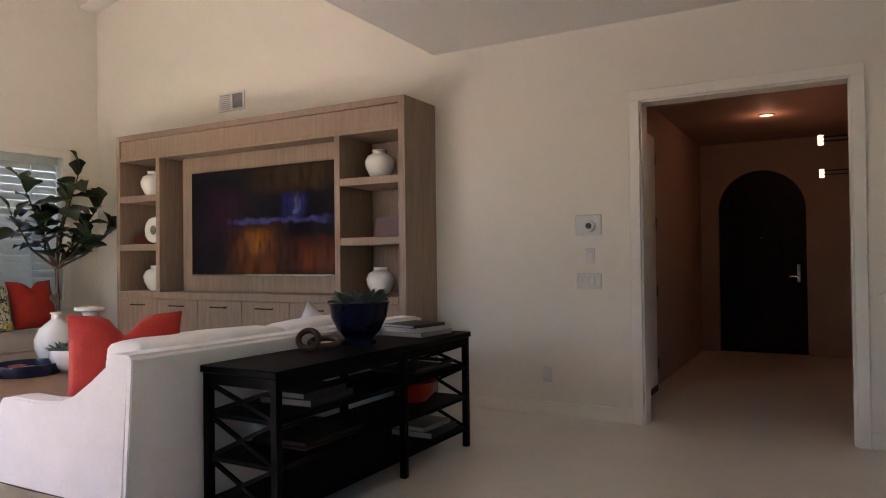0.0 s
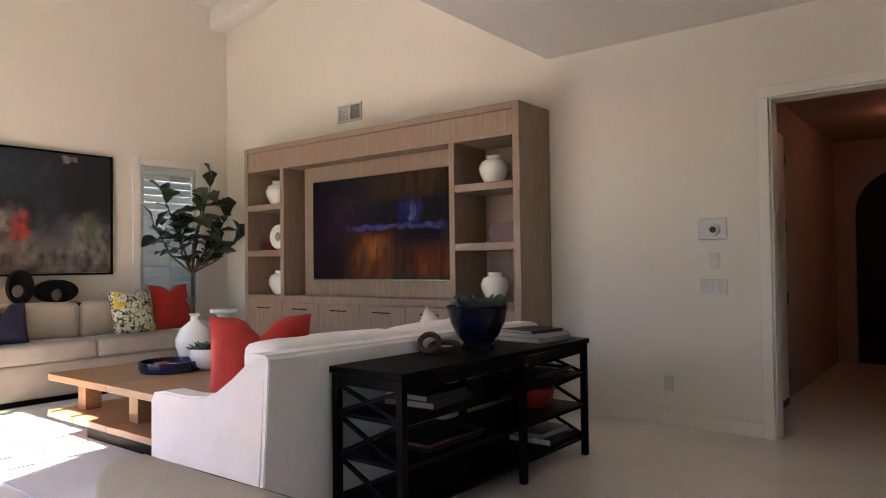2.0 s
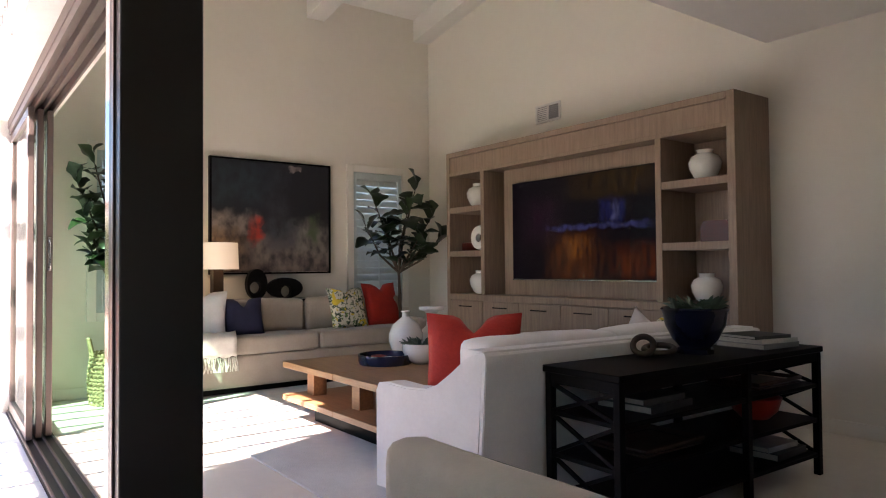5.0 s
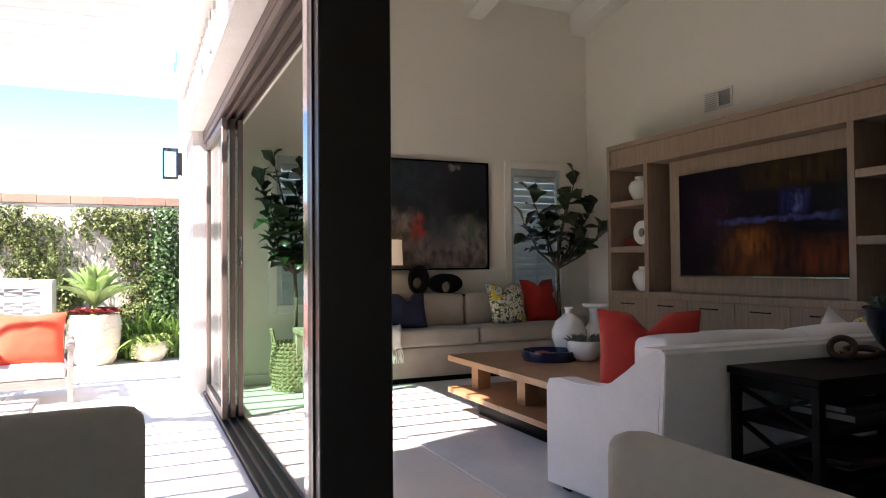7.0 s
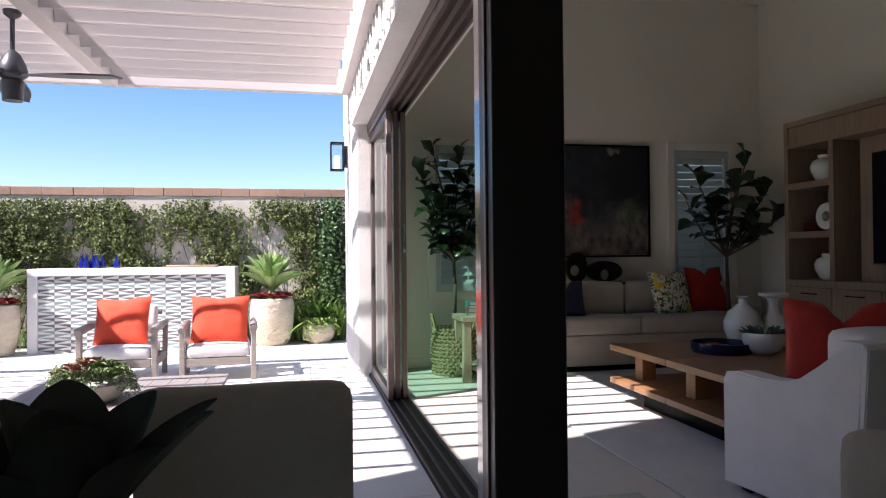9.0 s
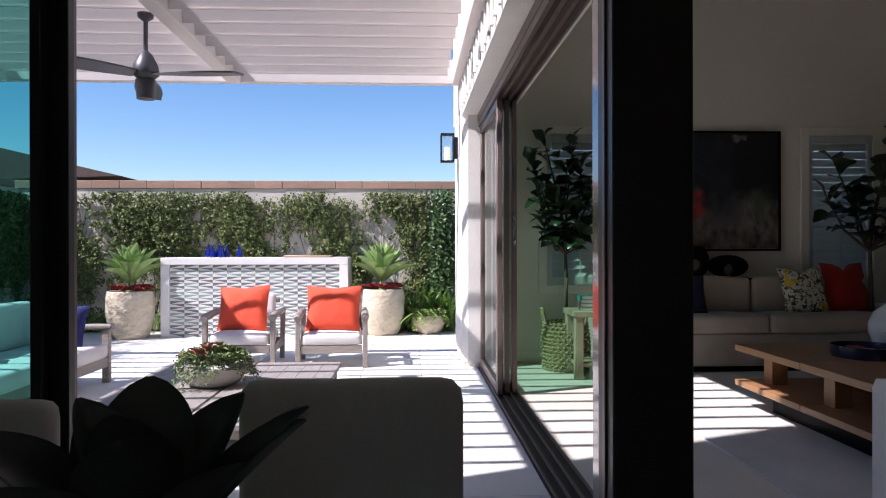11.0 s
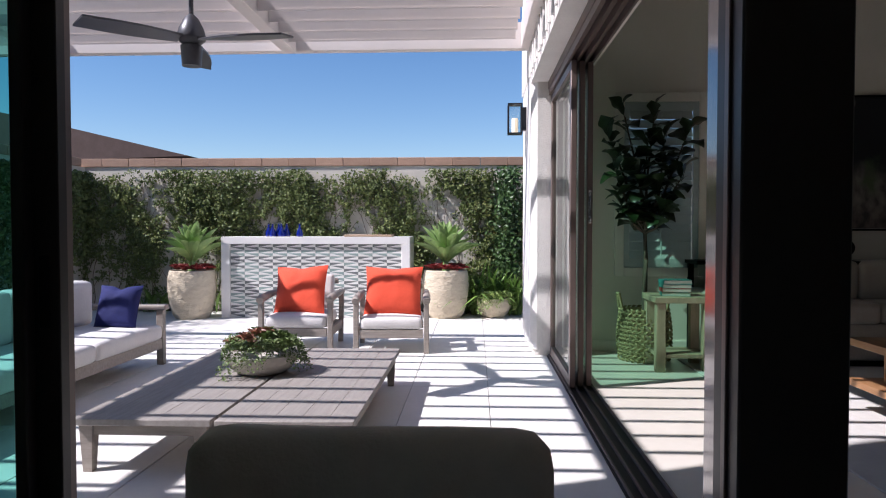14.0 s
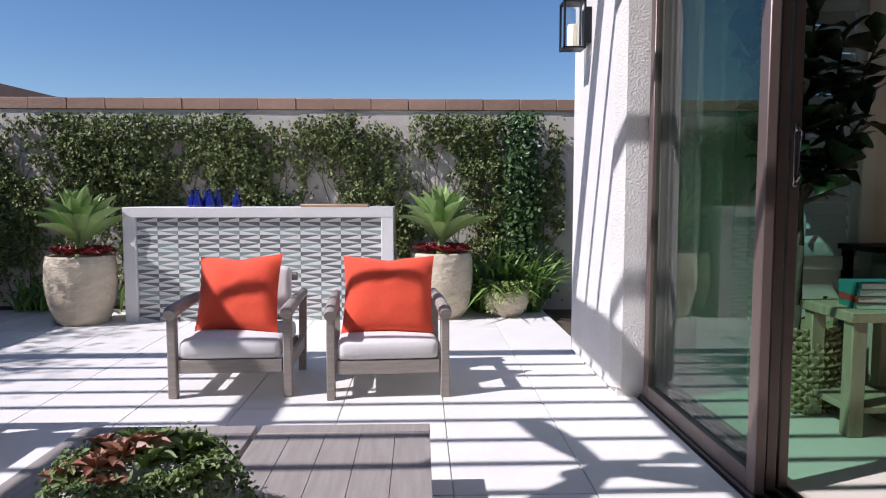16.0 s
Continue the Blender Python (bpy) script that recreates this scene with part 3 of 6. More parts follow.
def shutter_window(name, y0, y1, z0, z1):
    w = thing(name, pose(-7.8, (y0 + y1) / 2, z0), "tall window with white louvred shutters, slats half closed", "window", "", "structure")
    hw, h = (y1 - y0) / 2, z1 - z0
    fr = bmesh.new()
    for a, b, c, d in ((-hw - 0.06, -hw + 0.03, -0.06, h + 0.06), (hw - 0.03, hw + 0.06, -0.06, h + 0.06), (-hw + 0.03, hw - 0.03, -0.06, 0.03), (-hw + 0.03, hw - 0.03, h - 0.03, h + 0.06)):
        box(fr, 0.0, 0.035, a, b, c, d, 0.004)
    part("window_frame", fr, TRIM, w)
    st = bmesh.new()
    for a, b in ((-hw + 0.03, -hw + 0.085), (hw - 0.085, hw - 0.03)):
        box(st, -0.02, 0.012, a, b, 0.03, h - 0.03, 0.003)
    for c, d in ((0.03, 0.12), (h - 0.12, h - 0.03)):
        box(st, -0.02, 0.012, -hw + 0.085, hw - 0.085, c, d, 0.003)
    part("shutter_frame", st, SHUTTER, w)
    sl = mesh_of(abox(-0.047, 0.047, -hw + 0.09, hw - 0.09, -0.005, 0.005, 0.003), SHUTTER, "slat")
    n = int((h - 0.26) / 0.083)
    for i in range(n):
        part("slat", sl, None, w, m=pose(-0.01, 0, 0.16 + i * (h - 0.32) / (n - 1), 0, 69, 0))
    part("tilt_rod", abox(0.03, 0.042, -0.006, 0.006, 0.15, h - 0.15), SHUTTER, w)
    part("pane", abox(-0.15, -0.144, -hw, hw, 0, h), CLEAR, w).visible_shadow = False


shutter_window("window_1", *WIN[0], 0.82, 2.54)
shutter_window("window_2", *WIN[1], 0.82, 2.54)

# ---- sliding doors ----
def slider(name, m, length, glass, label, handle=False):
    """A sliding panel along x from its leading edge at the origin towards -x."""
    s = thing(name, m, label, "door", "sliding door panels", "structure")
    h = 2.5
    part("leading_stile", abox(-0.075, 0.0, -0.022, 0.022, 0.0, h, 0.004), ALU2, s)
    part("rear_stile", abox(-length, -length + 0.075, -0.022, 0.022, 0.0, h, 0.004), ALU2, s)
    part("bottom_rail", abox(-length + 0.075, -0.075, -0.022, 0.022, 0.0, 0.09, 0.004), ALU2, s)
    part("top_rail", abox(-length + 0.075, -0.075, -0.022, 0.022, h - 0.07, h, 0.004), ALU2, s)
    part("pane", sheet([(-length + 0.075, 0, 0.09), (-0.075, 0, 0.09), (-0.075, 0, h - 0.07), (-length + 0.075, 0, h - 0.07)]), glass, s, "green tinted glass")
    if handle:
        hb = bmesh.new()
        box(hb, 0.0, 0.008, -0.012, 0.012, 1.26, 1.52, 0.003)
        tube(hb, [(0.008, 0, 1.28), (0.03, 0, 1.30), (0.03, 0, 1.48), (0.008, 0, 1.50)], 0.006)
        part("pull_handle", hb, CHROME, s, "slim steel pull handle")
    return s


for k, (yy, xx) in enumerate(((0.545, -6.06), (0.612, -6.10), (0.680, -6.13))):
    slider("sliding_door", pose(xx, yy, 0.02), 1.40, GLASS, "stacked brown aluminium sliding door panel with green tinted glass", k == 2)
tk = bmesh.new()
box(tk, -7.5, -2.5, 0.50, 0.72, -0.03, 0.006)
sill = structure("door_track", tk, ALU, "dark bronze sill with four sliding door rails", "track")
for yy in (0.515, 0.578, 0.646, 0.712):
    part("rail", abox(-7.5, -2.5, yy - 0.007, yy + 0.007, 0.0061, 0.022, 0.002), ALU2, sill, "brown anodised rail")
weep = mesh_of(abox(-0.045, 0.045, -0.009, 0.009, 0.0, 0.006, 0.002), ALU2, "weep_cover")
for i in range(12):
    part("weep_cover", weep, None, sill, m=pose(-7.3 + i * 0.42, 0.487, -0.0075))
hk = bmesh.new()
box(hk, -7.5, -2.5, 0.50, 0.72, 2.585, 2.659)
for yy in (0.515, 0.578, 0.646, 0.712):
    box(hk, -7.5, -2.5, yy - 0.008, yy + 0.008, 2.53, 2.585)
structure("door_header", hk, ALU2, "dark bronze door head with four guide rails", "track")
structure("header_trim", abox(-7.5, -2.5, 0.722, 0.752, 2.55, 2.66), TRIM, "white trim inside the door head", "trim")

corner_post = thing("corner_post", pose(-2.62, 0.585, 0), "dark bronze corner post where two sliding doors meet", "post", "", "structure")
part("post", abox(-0.06, 0.12, -0.135, 0.135, 0, 2.66, 0.006), ALU, corner_post)
part("outer_stile", abox(-0.16, -0.062, -0.128, -0.05, 0, 2.66, 0.005), GLOSSALU, corner_post, "polished outer edge")
part("inner_stile", abox(-0.16, -0.062, -0.02, 0.12, 0, 2.66, 0.005), ALU, corner_post)
part("edge_strip", abox(0.02, 0.05, -0.143, -0.136, 0, 2.66, 0.002), ALU2, corner_post)

# panels of the dining side, parked beside the opening
side_panel = thing("sliding_door", pose(-2.60, -1.32, 0.02), "parked dark bronze sliding door panel with teal tinted glass", "door", "sliding door panels", "structure")
part("leading_stile", abox(-0.022, 0.022, -0.075, 0.0, 0, 2.5, 0.004), ALU, side_panel)
part("rear_stile", abox(-0.022, 0.022, -1.60, -1.52, 0, 2.5, 0.004), ALU, side_panel)
part("bottom_rail", abox(-0.022, 0.022, -1.52, -0.075, 0, 0.09, 0.004), ALU, side_panel)
part("top_rail", abox(-0.022, 0.022, -1.52, -0.075, 2.43, 2.5, 0.004), ALU, side_panel)
part("pane", sheet([(0, -1.52, 0.09), (0, -0.075, 0.09), (0, -0.075, 2.43), (0, -1.52, 2.43)]), GLASS_TEAL, side_panel, "teal tinted glass")
part("lock_plate", abox(0.022, 0.028, -0.055, -0.025, 0.95, 1.15, 0.002), BLACKDOOR, side_panel)
side_panel2 = thing("sliding_door", pose(-2.54, -1.376, 0.02), "parked dark bronze sliding door panel behind another", "door", "sliding door panels", "structure")
part("leading_stile", abox(-0.022, 0.022, -0.036, 0.0, 0, 2.5, 0.004), ALU, side_panel2)
part("top_rail", abox(-0.022, 0.022, -1.50, -0.075, 2.43, 2.5, 0.004), ALU, side_panel2)
part("bottom_rail", abox(-0.022, 0.022, -1.50, -0.075, 0, 0.09, 0.004), ALU, side_panel2)
side_panel3 = thing("sliding_door", pose(-2.656, -1.338, 0.02), "outermost parked bronze sliding door panel", "door", "sliding door panels", "structure")
# lighter bronze than its rails: the daylight on this stile is in the colour
part("leading_stile", abox(-0.022, 0.022, -0.05, 0.0, 0, 2.5, 0.004), ALU2, side_panel3)
part("top_rail", abox(-0.022, 0.022, -1.50, -0.05, 2.43, 2.5, 0.004), ALU, side_panel3)
part("bottom_rail", abox(-0.022, 0.022, -1.50, -0.05, 0, 0.09, 0.004), ALU, side_panel3)
tk2 = bmesh.new()
box(tk2, -2.68, -2.46, -2.95, 0.45, -0.03, 0.005)
for xx in (-2.66, -2.60, -2.54, -2.48):
    box(tk2, xx - 0.006, xx + 0.006, -2.95, 0.44, 0.005, 0.018)
structure("door_track_west", tk2, ALU, "dark bronze sill of the dining room sliding doors", "track")
structure("door_header_west", abox(-2.70, -2.46, -2.95, 0.44, 2.56, 2.62), ALU, "dark bronze door head of the dining room", "track")

# ---- garden wall, neighbour, pergola ----
structure("garden_wall", abox(-11.45, -11.15, -9.0, 6.0, -0.06, 2.19), GARDENWALL, "cream rendered garden wall behind climbing ivy", "wall")
cap_wall = bpy.data.objects["garden_wall"]
cb = mesh_of(abox(-0.17, 0.17, 0.002, 0.413, 0, 0.125, 0.005), CAPBRICK, "cap_brick", 40)
for i in range(28):
    part("brick", cb, None, cap_wall, m=pose(-11.30 + 0.004 * math.sin(i * 2.3), -7.6 + i * 0.415, 2.192))
bed = structure("planting_bed", abox(-11.15, -10.95, -8.0, 0.34, -0.06, 0.01), EARTH, "narrow bed of dark soil under the ivy", "soil")
south_wall = structure("garden_wall_south", abox(-11.148, -2.7, -6.52, -6.22, -0.06, 2.19), GARDENWALL, "cream rendered garden wall behind the sofa", "wall")
for i in range(20):
    part("brick", cb, None, bpy.data.objects["garden_wall_south"], m=pose(-2.72 - i * 0.415, -6.37 + 0.004 * math.sin(i * 1.7), 2.192, 0, 0, 90))
nb = thing("neighbour_house", pose(-24, -14, 0), "neighbouring house with low brown hipped roof", "house")
part("wall", abox(-4, 4, -6.5, 5.2, -0.1, 3.0), GARDENWALL, nb)
rf = prism(bmesh.new(), [(-7.0, 2.9), (5.8, 3.28), (1.6, 4.27), (-2.0, 5.05), (-7.0, 4.0)], "x", -4.3, 4.3)
part("roof", rf, ROOFBROWN, nb)

PZ = 3.02
# PY0 is out of view, extended so louvre shadows reach across the patio
PX0, PX1, PY0, PY1 = -7.75, -2.74, -6.93, 0.338
perg = thing("pergola", pose(0, 0, 0), "pale painted louvred pergola over the patio", "pergola")
part("end_beam", abox(PX0, PX0 + 0.10, PY0, PY1, PZ, PZ + 0.26, 0.006), PERG, perg)
part("end_beam", abox(PX1 - 0.10, PX1, PY0, PY1, PZ, PZ + 0.26, 0.006), PERG, perg)
part("side_beam", abox(PX0 + 0.10, PX1 - 0.10, PY1 - 0.09, PY1, PZ, PZ + 0.26, 0.006), PERG, perg)
part("side_beam", abox(PX0 + 0.10, PX1 - 0.10, PY0, PY0 + 0.12, PZ, PZ + 0.26, 0.006), PERG, perg)
for yb in (-2.06, -4.46):
    part("middle_beam", abox(PX0 + 0.10, PX1 - 0.10, yb - 0.065, yb + 0.065, PZ - 0.02, PZ + 0.20, 0.006), PERG, perg)
PITCH = 0.312
for (ya, yb) in ((-1.99, PY1 - 0.16), (-4.39, -2.13), (PY0 + 0.122, -4.53)):
    lv = mesh_of(box(abox(-0.010, 0.010, ya, yb, -0.125, 0.135, 0.003), -0.020, 0.020, ya, yb, -0.137, -0.125), PERG, "louvre")
    for i in range(15):
        part("louvre", lv, None, perg, m=pose(PX0 + 0.434 + i * PITCH, 0, PZ + 0.145, 0, 13.0, 0))
# unseen posts, added under the extended far end
for px_, py_ in ((PX0 + 0.09, PY0 + 0.09), (PX1 - 0.12, PY0 + 0.09)):
    part("post", abox(px_ - 0.075, px_ + 0.075, py_ - 0.075, py_ + 0.075, -0.01, PZ, 0.006), PERG, perg)

# ceiling fan on the middle beam
fan = thing("ceiling_fan", pose(-5.55, -2.19, 2.58, 0, 0, 0), "graphite three-bladed ceiling fan hanging on a rod", "fan")
part("rod", tube(bmesh.new(), [(0, 0, 0.12), (0, 0, 0.45)], 0.016, 12), FANGREY, fan)
part("canopy", lathe(bmesh.new(), [(0.0, 0.445), (0.06, 0.44), (0.055, 0.41), (0.016, 0.38)], 24), FANGREY, fan)
part("motor", lathe(bmesh.new(), [(0.018, 0.16), (0.05, 0.13), (0.085, 0.06), (0.10, 0.0), (0.095, -0.02), (0.06, -0.05), (0.055, -0.065), (0.0, -0.065)], 28), FANGREY, fan)
part("light_cup", lathe(bmesh.new(), [(0.075, -0.06), (0.065, -0.20), (0.0, -0.205)], 24), FANGREY, fan, "tapered grey light cup")
for a in (78, 198, 318):
    bl = bmesh.new()
    n = 8
    up, lo = [], []
    for i in range(n + 1):
        s = i / n
        x = 0.08 + 0.66 * s
        w = 0.05 + 0.055 * math.sin(math.pi * min(s * 1.1, 1) * 0.75)
        up.append([bl.verts.new((x, sg * w, 0.012 * sg - 0.02 * s)) for sg in (-1, 1)])
        lo.append([bl.verts.new((x, sg * w, 0.012 * sg - 0.02 * s - 0.014)) for sg in (-1, 1)])
    for i in range(n):
        bl.faces.new((up[i][0], up[i + 1][0], up[i + 1][1], up[i][1]))
        bl.faces.new((lo[i][0], lo[i][1], lo[i + 1][1], lo[i + 1][0]))
        for k in (0, 1):
            bl.faces.new((up[i][k], lo[i][k], lo[i + 1][k], up[i + 1][k]))
    bl.faces.new((up[n][0], lo[n][0], lo[n][1], up[n][1]))
    part("blade", bl, FANGREY, fan, m=pose(0, 0, -0.01, 0, 0, a))

# wall lantern on the stucco pier
lan = thing("wall_lantern", pose(-8.2, 0.34, 2.25), "black rectangular wall lantern with a candle lamp", "lantern")
lf = bmesh.new()
for xa in (-0.07, 0.07):
    for ya in (-0.19, -0.05):
        box(lf, xa - 0.007, xa + 0.007, ya - 0.007, ya + 0.007, 0, 0.32)
for za in (0.0, 0.31):
    box(lf, -0.077, 0.077, -0.197, -0.043, za, za + 0.012)
part("cage", lf, LANTERN, lan)
part("back_plate", abox(-0.06, 0.06, -0.043, 0.0, 0.04, 0.28, 0.004), LANTERN, lan)
part("candle", lathe(bmesh.new(), [(0.0, 0.012), (0.035, 0.012), (0.035, 0.16), (0.03, 0.17), (0.0, 0.165)], 18, 0, -0.12), CANDLE, lan, "cream candle lamp")
part("glass", box(abox(-0.066, -0.064, -0.18, -0.06, 0.012, 0.31), 0.064, 0.066, -0.18, -0.06, 0.012, 0.31), CLEAR, lan)


# ---- living room ----
def wall_unit():
    u = thing("media_cabinet", pose(0, 0, 0), "greige oak media wall unit with open shelves and drawers", "cabinet")
    L, R, F, BK = -6.71, -2.988, 4.93, 5.445
    li, ri = -6.07, -3.665  # inner faces of the shelf columns
    part("side_panel", abox(L, L + 0.06, F, BK, 0.0, 2.645, 0.003), GREIGE_OAK, u)
    part("side_panel", abox(R - 0.07, R, F, BK, 0.0, 2.645, 0.003), GREIGE_OAK, u)
    part("divider", abox(li, li + 0.06, F, BK, 0.97, 2.365, 0.003), GREIGE_OAK, u)
    part("divider", abox(ri - 0.06, ri, F, BK, 0.97, 2.365, 0.003), GREIGE_OAK, u)
    part("top_fascia", abox(L + 0.06, R - 0.07, F + 0.012, BK, 2.365, 2.585, 0.003), GREIGE_OAK, u)
    part("top_board", abox(L + 0.06, R - 0.07, F, BK, 2.587, 2.645, 0.003), GREIGE_OAK, u)
    part("fascia_rail", abox(L + 0.06, R - 0.07, F, F + 0.011, 2.365, 2.40, 0.002), GREIGE_OAK, u)
    part("back_panel", abox(L + 0.06, R - 0.07, BK - 0.02, BK, 0.97, 2.363), GREIGE_OAK, u)
    part("tv_panel", abox(li + 0.19, ri - 0.062, 5.12, BK - 0.022, 0.972, 2.362, 0.002), GREIGE_OAK, u)
    part("plinth_top", abox(L + 0.06, R - 0.07, F - 0.01, BK, 0.90, 0.968, 0.004), GREIGE_OAK, u)
    for a, b in ((L + 0.06, li), (ri, R - 0.07)):
        for z in (1.405, 1.922):
            part("shelf", abox(a, b, F + 0.004, BK - 0.022, z, z + 0.065, 0.003), GREIGE_OAK, u)
    part("base_body", abox(L + 0.06, R - 0.07, F + 0.025, BK, 0.06, 0.898), GREIGE_OAK, u)
    part("toe_kick", abox(L + 0.06, R - 0.07, F + 0.06, BK, 0.0, 0.058), BLACKWOOD, u)
    n = 6
    w = (R - 0.07 - L - 0.06) / n
    for i in range(n):
        a = L + 0.06 + i * w
        d = part("cabinet_door", abox(a + 0.003, a + w - 0.003, F, F + 0.022, 0.07, 0.893, 0.003), GREIGE_OAK, u)
        hb = bmesh.new()
        tube(hb, [(a + w / 2 - 0.10, F, 0.83), (a + w / 2 - 0.10, F - 0.025, 0.83), (a + w / 2 + 0.10, F - 0.025, 0.83), (a + w / 2 + 0.10, F, 0.83)], 0.006, 6)
        part("handle", hb, BLACKWOOD, d, "slim black bar handle")
    return u


wall_unit()
TVM = picture_mat("television_picture", (0.006, 0.004, 0.007), [
    ((0.03, 0.010, 0.022), (-0.9, -0.6, -0.4, -0.15), (0.3, 0.5, 0.75, 0.9), 0.8),
    ((0.10, 0.030, 0.006), (-0.5, -0.2, 0.1, 0.45), (-0.1, 0.05, 0.3, 0.55), 1.0),
    ((0.22, 0.075, 0.012), (-0.25, -0.1, 0.05, 0.2), (0.2, 0.28, 0.38, 0.48), 0.9),
    ((0.12, 0.028, 0.007), (0.35, 0.55, 0.9, 1.0), (0.0, 0.08, 0.22, 0.40), 0.9),
    ((0.020, 0.022, 0.10), (0.25, 0.33, 0.52, 0.60), (0.52, 0.60, 0.72, 0.82), 0.9),
    ((0.10, 0.11, 0.24), (0.40, 0.43, 0.47, 0.50), (0.55, 0.60, 0.74, 0.80), 1.0),
    ((0.05, 0.055, 0.16), (-0.5, -0.25, 0.75, 0.95), (0.485, 0.51, 0.535, 0.56), 1.0),
    ((0.05, 0.028, 0.007), (-0.2, 0.1, 0.8, 0.95), (0.76, 0.85, 1.0, 1.1), 0.9)], glow=0.06, rough=0.16, warp=0.07, noise_scale=7)
tv = thing("television", pose(-4.735, 5.10, 1.14), "large wall-mounted flat television showing a dark autumn landscape", "television")
part("casing", abox(-0.955, 0.955, -0.03, 0.02, 0, 1.05, 0.004), BLACKDOOR, tv)
part("screen", abox(-0.945, 0.945, -0.034, -0.0305, 0.012, 1.04), TVM, tv)
part("edge_strip", abox(-0.955, 0.955, -0.036, -0.031, -0.004, 0.008), CHROME, tv)


def ginger_jar(x, y, z, s):
    j = thing("ceramic_jar", pose(x, y, z), "round white glazed ceramic jar on the shelf", "jar", "white shelf jars")
    part("body", lathe(bmesh.new(), [(0, 0), (0.07 * s, 0), (0.105 * s, 0.03 * s), (0.145 * s, 0.11 * s), (0.155 * s, 0.17 * s), (0.13 * s, 0.23 * s), (0.085 * s, 0.255 * s), (0.075 * s, 0.262 * s)], 28), CERAMIC, j)
    part("neck", lathe(bmesh.new(), [(0.072 * s, 0.255 * s), (0.076 * s, 0.29 * s), (0.083 * s, 0.296 * s), (0.066 * s, 0.294 * s), (0.062 * s, 0.25 * s), (0, 0.25 * s)], 28), CERAMIC, j)


ginger_jar(-3.38, 5.14, 1.988, 0.86)
ginger_jar(-3.37, 5.12, 0.97, 0.82)
ginger_jar(-6.33, 5.12, 1.988, 0.92)
ginger_jar(-6.29, 5.12, 0.97, 0.92)
disc = thing("ring_sculpture", pose(-6.16, 5.0, 1.472), "white ceramic ring sculpture with a dark eye", "sculpture")
part("ring", lathe(bmesh.new(), [(0.05, -0.03), (0.13, -0.035), (0.145, 0.0), (0.13, 0.035), (0.05, 0.03), (0.05, -0.03)], 28), CERAMIC, disc, m=pose(0, 0, 0.145, 90, 0, 0))
rb_ = thing("lacquer_box", pose(-3.24, 5.12, 1.472), "dark red arched lacquer box on the shelf", "box")
part("body", prism(bmesh.new(), [(-0.13, 0), (0.13, 0), (0.13, 0.12), (0.10, 0.17), (-0.10, 0.17), (-0.13, 0.12)], "y", -0.08, 0.08), DARKRED, rb_)
rb2 = thing("lacquer_box", pose(-6.46, 5.15, 1.472), "dark red lacquer box in the shelf", "box")
part("body", abox(-0.14, 0.14, -0.08, 0.08, 0, 0.10, 0.02, 2), DARKRED, rb2)

vent = thing("air_vent", pose(-5.49, 5.45, 2.89), "small white wall air vent with louvres", "vent")
part("backing", abox(-0.18, 0.18, -0.006, -0.001, 0, 0.19), GREYPLASTIC, vent)
fr_ = bmesh.new()
for a, b, c, d in ((-0.19, -0.165, 0, 0.2), (0.165, 0.19, 0, 0.2), (-0.165, 0.165, 0, 0.022), (-0.165, 0.165, 0.178, 0.2), (-0.012, 0.012, 0.022, 0.178)):
    box(fr_, a, b, -0.02, -0.006, c, d)
part("frame_ring", fr_, PLASTIC, vent)
for side in (-0.0885, 0.0885):
    for i in range(7):
        # right-hand slats are grey: the shade on them is put into the colour
        part("slat", abox(side - 0.072, side + 0.072, -0.016, -0.008, 0.03 + i * 0.021, 0.042 + i * 0.021), PLASTIC if side < 0 else GREYPLASTIC, vent)

th = thing("thermostat", pose(-1.60, 5.45, 1.45), "white wall thermostat with a round dial", "thermostat")
part("plate", abox(-0.105, 0.105, -0.02, -0.001, 0, 0.165, 0.006), PLASTIC, th)
part("dial", tube(bmesh.new(), [(0.012, -0.02, 0.075), (0.012, -0.05, 0.075)], 0.045, 24), PLASTIC, th)
part("dial_face", tube(bmesh.new(), [(0.012, -0.05, 0.075), (0.012, -0.054, 0.075)], 0.024, 20), DARKBOOK, th)


def wall_plate(x, z, w, h, rockers, name, label):
    p = thing(name, pose(x, 5.45, z), label, "switch" if "switch" in name else "outlet")
    part("plate", abox(-w / 2, w / 2, -0.008, -0.001, -h / 2, h / 2, 0.003), PLASTIC, p)
    for i in range(rockers):
        a = -w / 2 + (i + 0.5) * w / rockers
        part("rocker", abox(a - 0.018, a + 0.018, -0.013, -0.008, -0.035, 0.035, 0.002), PLASTIC, p)


wall_plate(-1.59, 1.29, 0.075, 0.12, 1, "light_switch", "single white light switch plate on the wall")
wall_plate(-1.60, 1.09, 0.20, 0.12, 4, "light_switch", "wide white four-gang light switch plate")
wall_plate(-1.96, 0.33, 0.075, 0.12, 1, "power_outlet", "white power outlet low on the wall")
hr = thing("handrail", pose(0.50, 5.40, 0.99), "white painted stair handrail end on a black bracket", "handrail")
part("rail", bar_between(bmesh.new(), (-0.15, -0.02, 0.0), (0.9, -0.02, 0.62), 0.05, 0.06), TRIM, hr)
part("bracket", box(abox(-0.03, 0.0, -0.01, 0.05, -0.05, 0.05), -0.03, 0.0, 0.03, 0.05, -0.09, 0.0), LANTERN, hr)

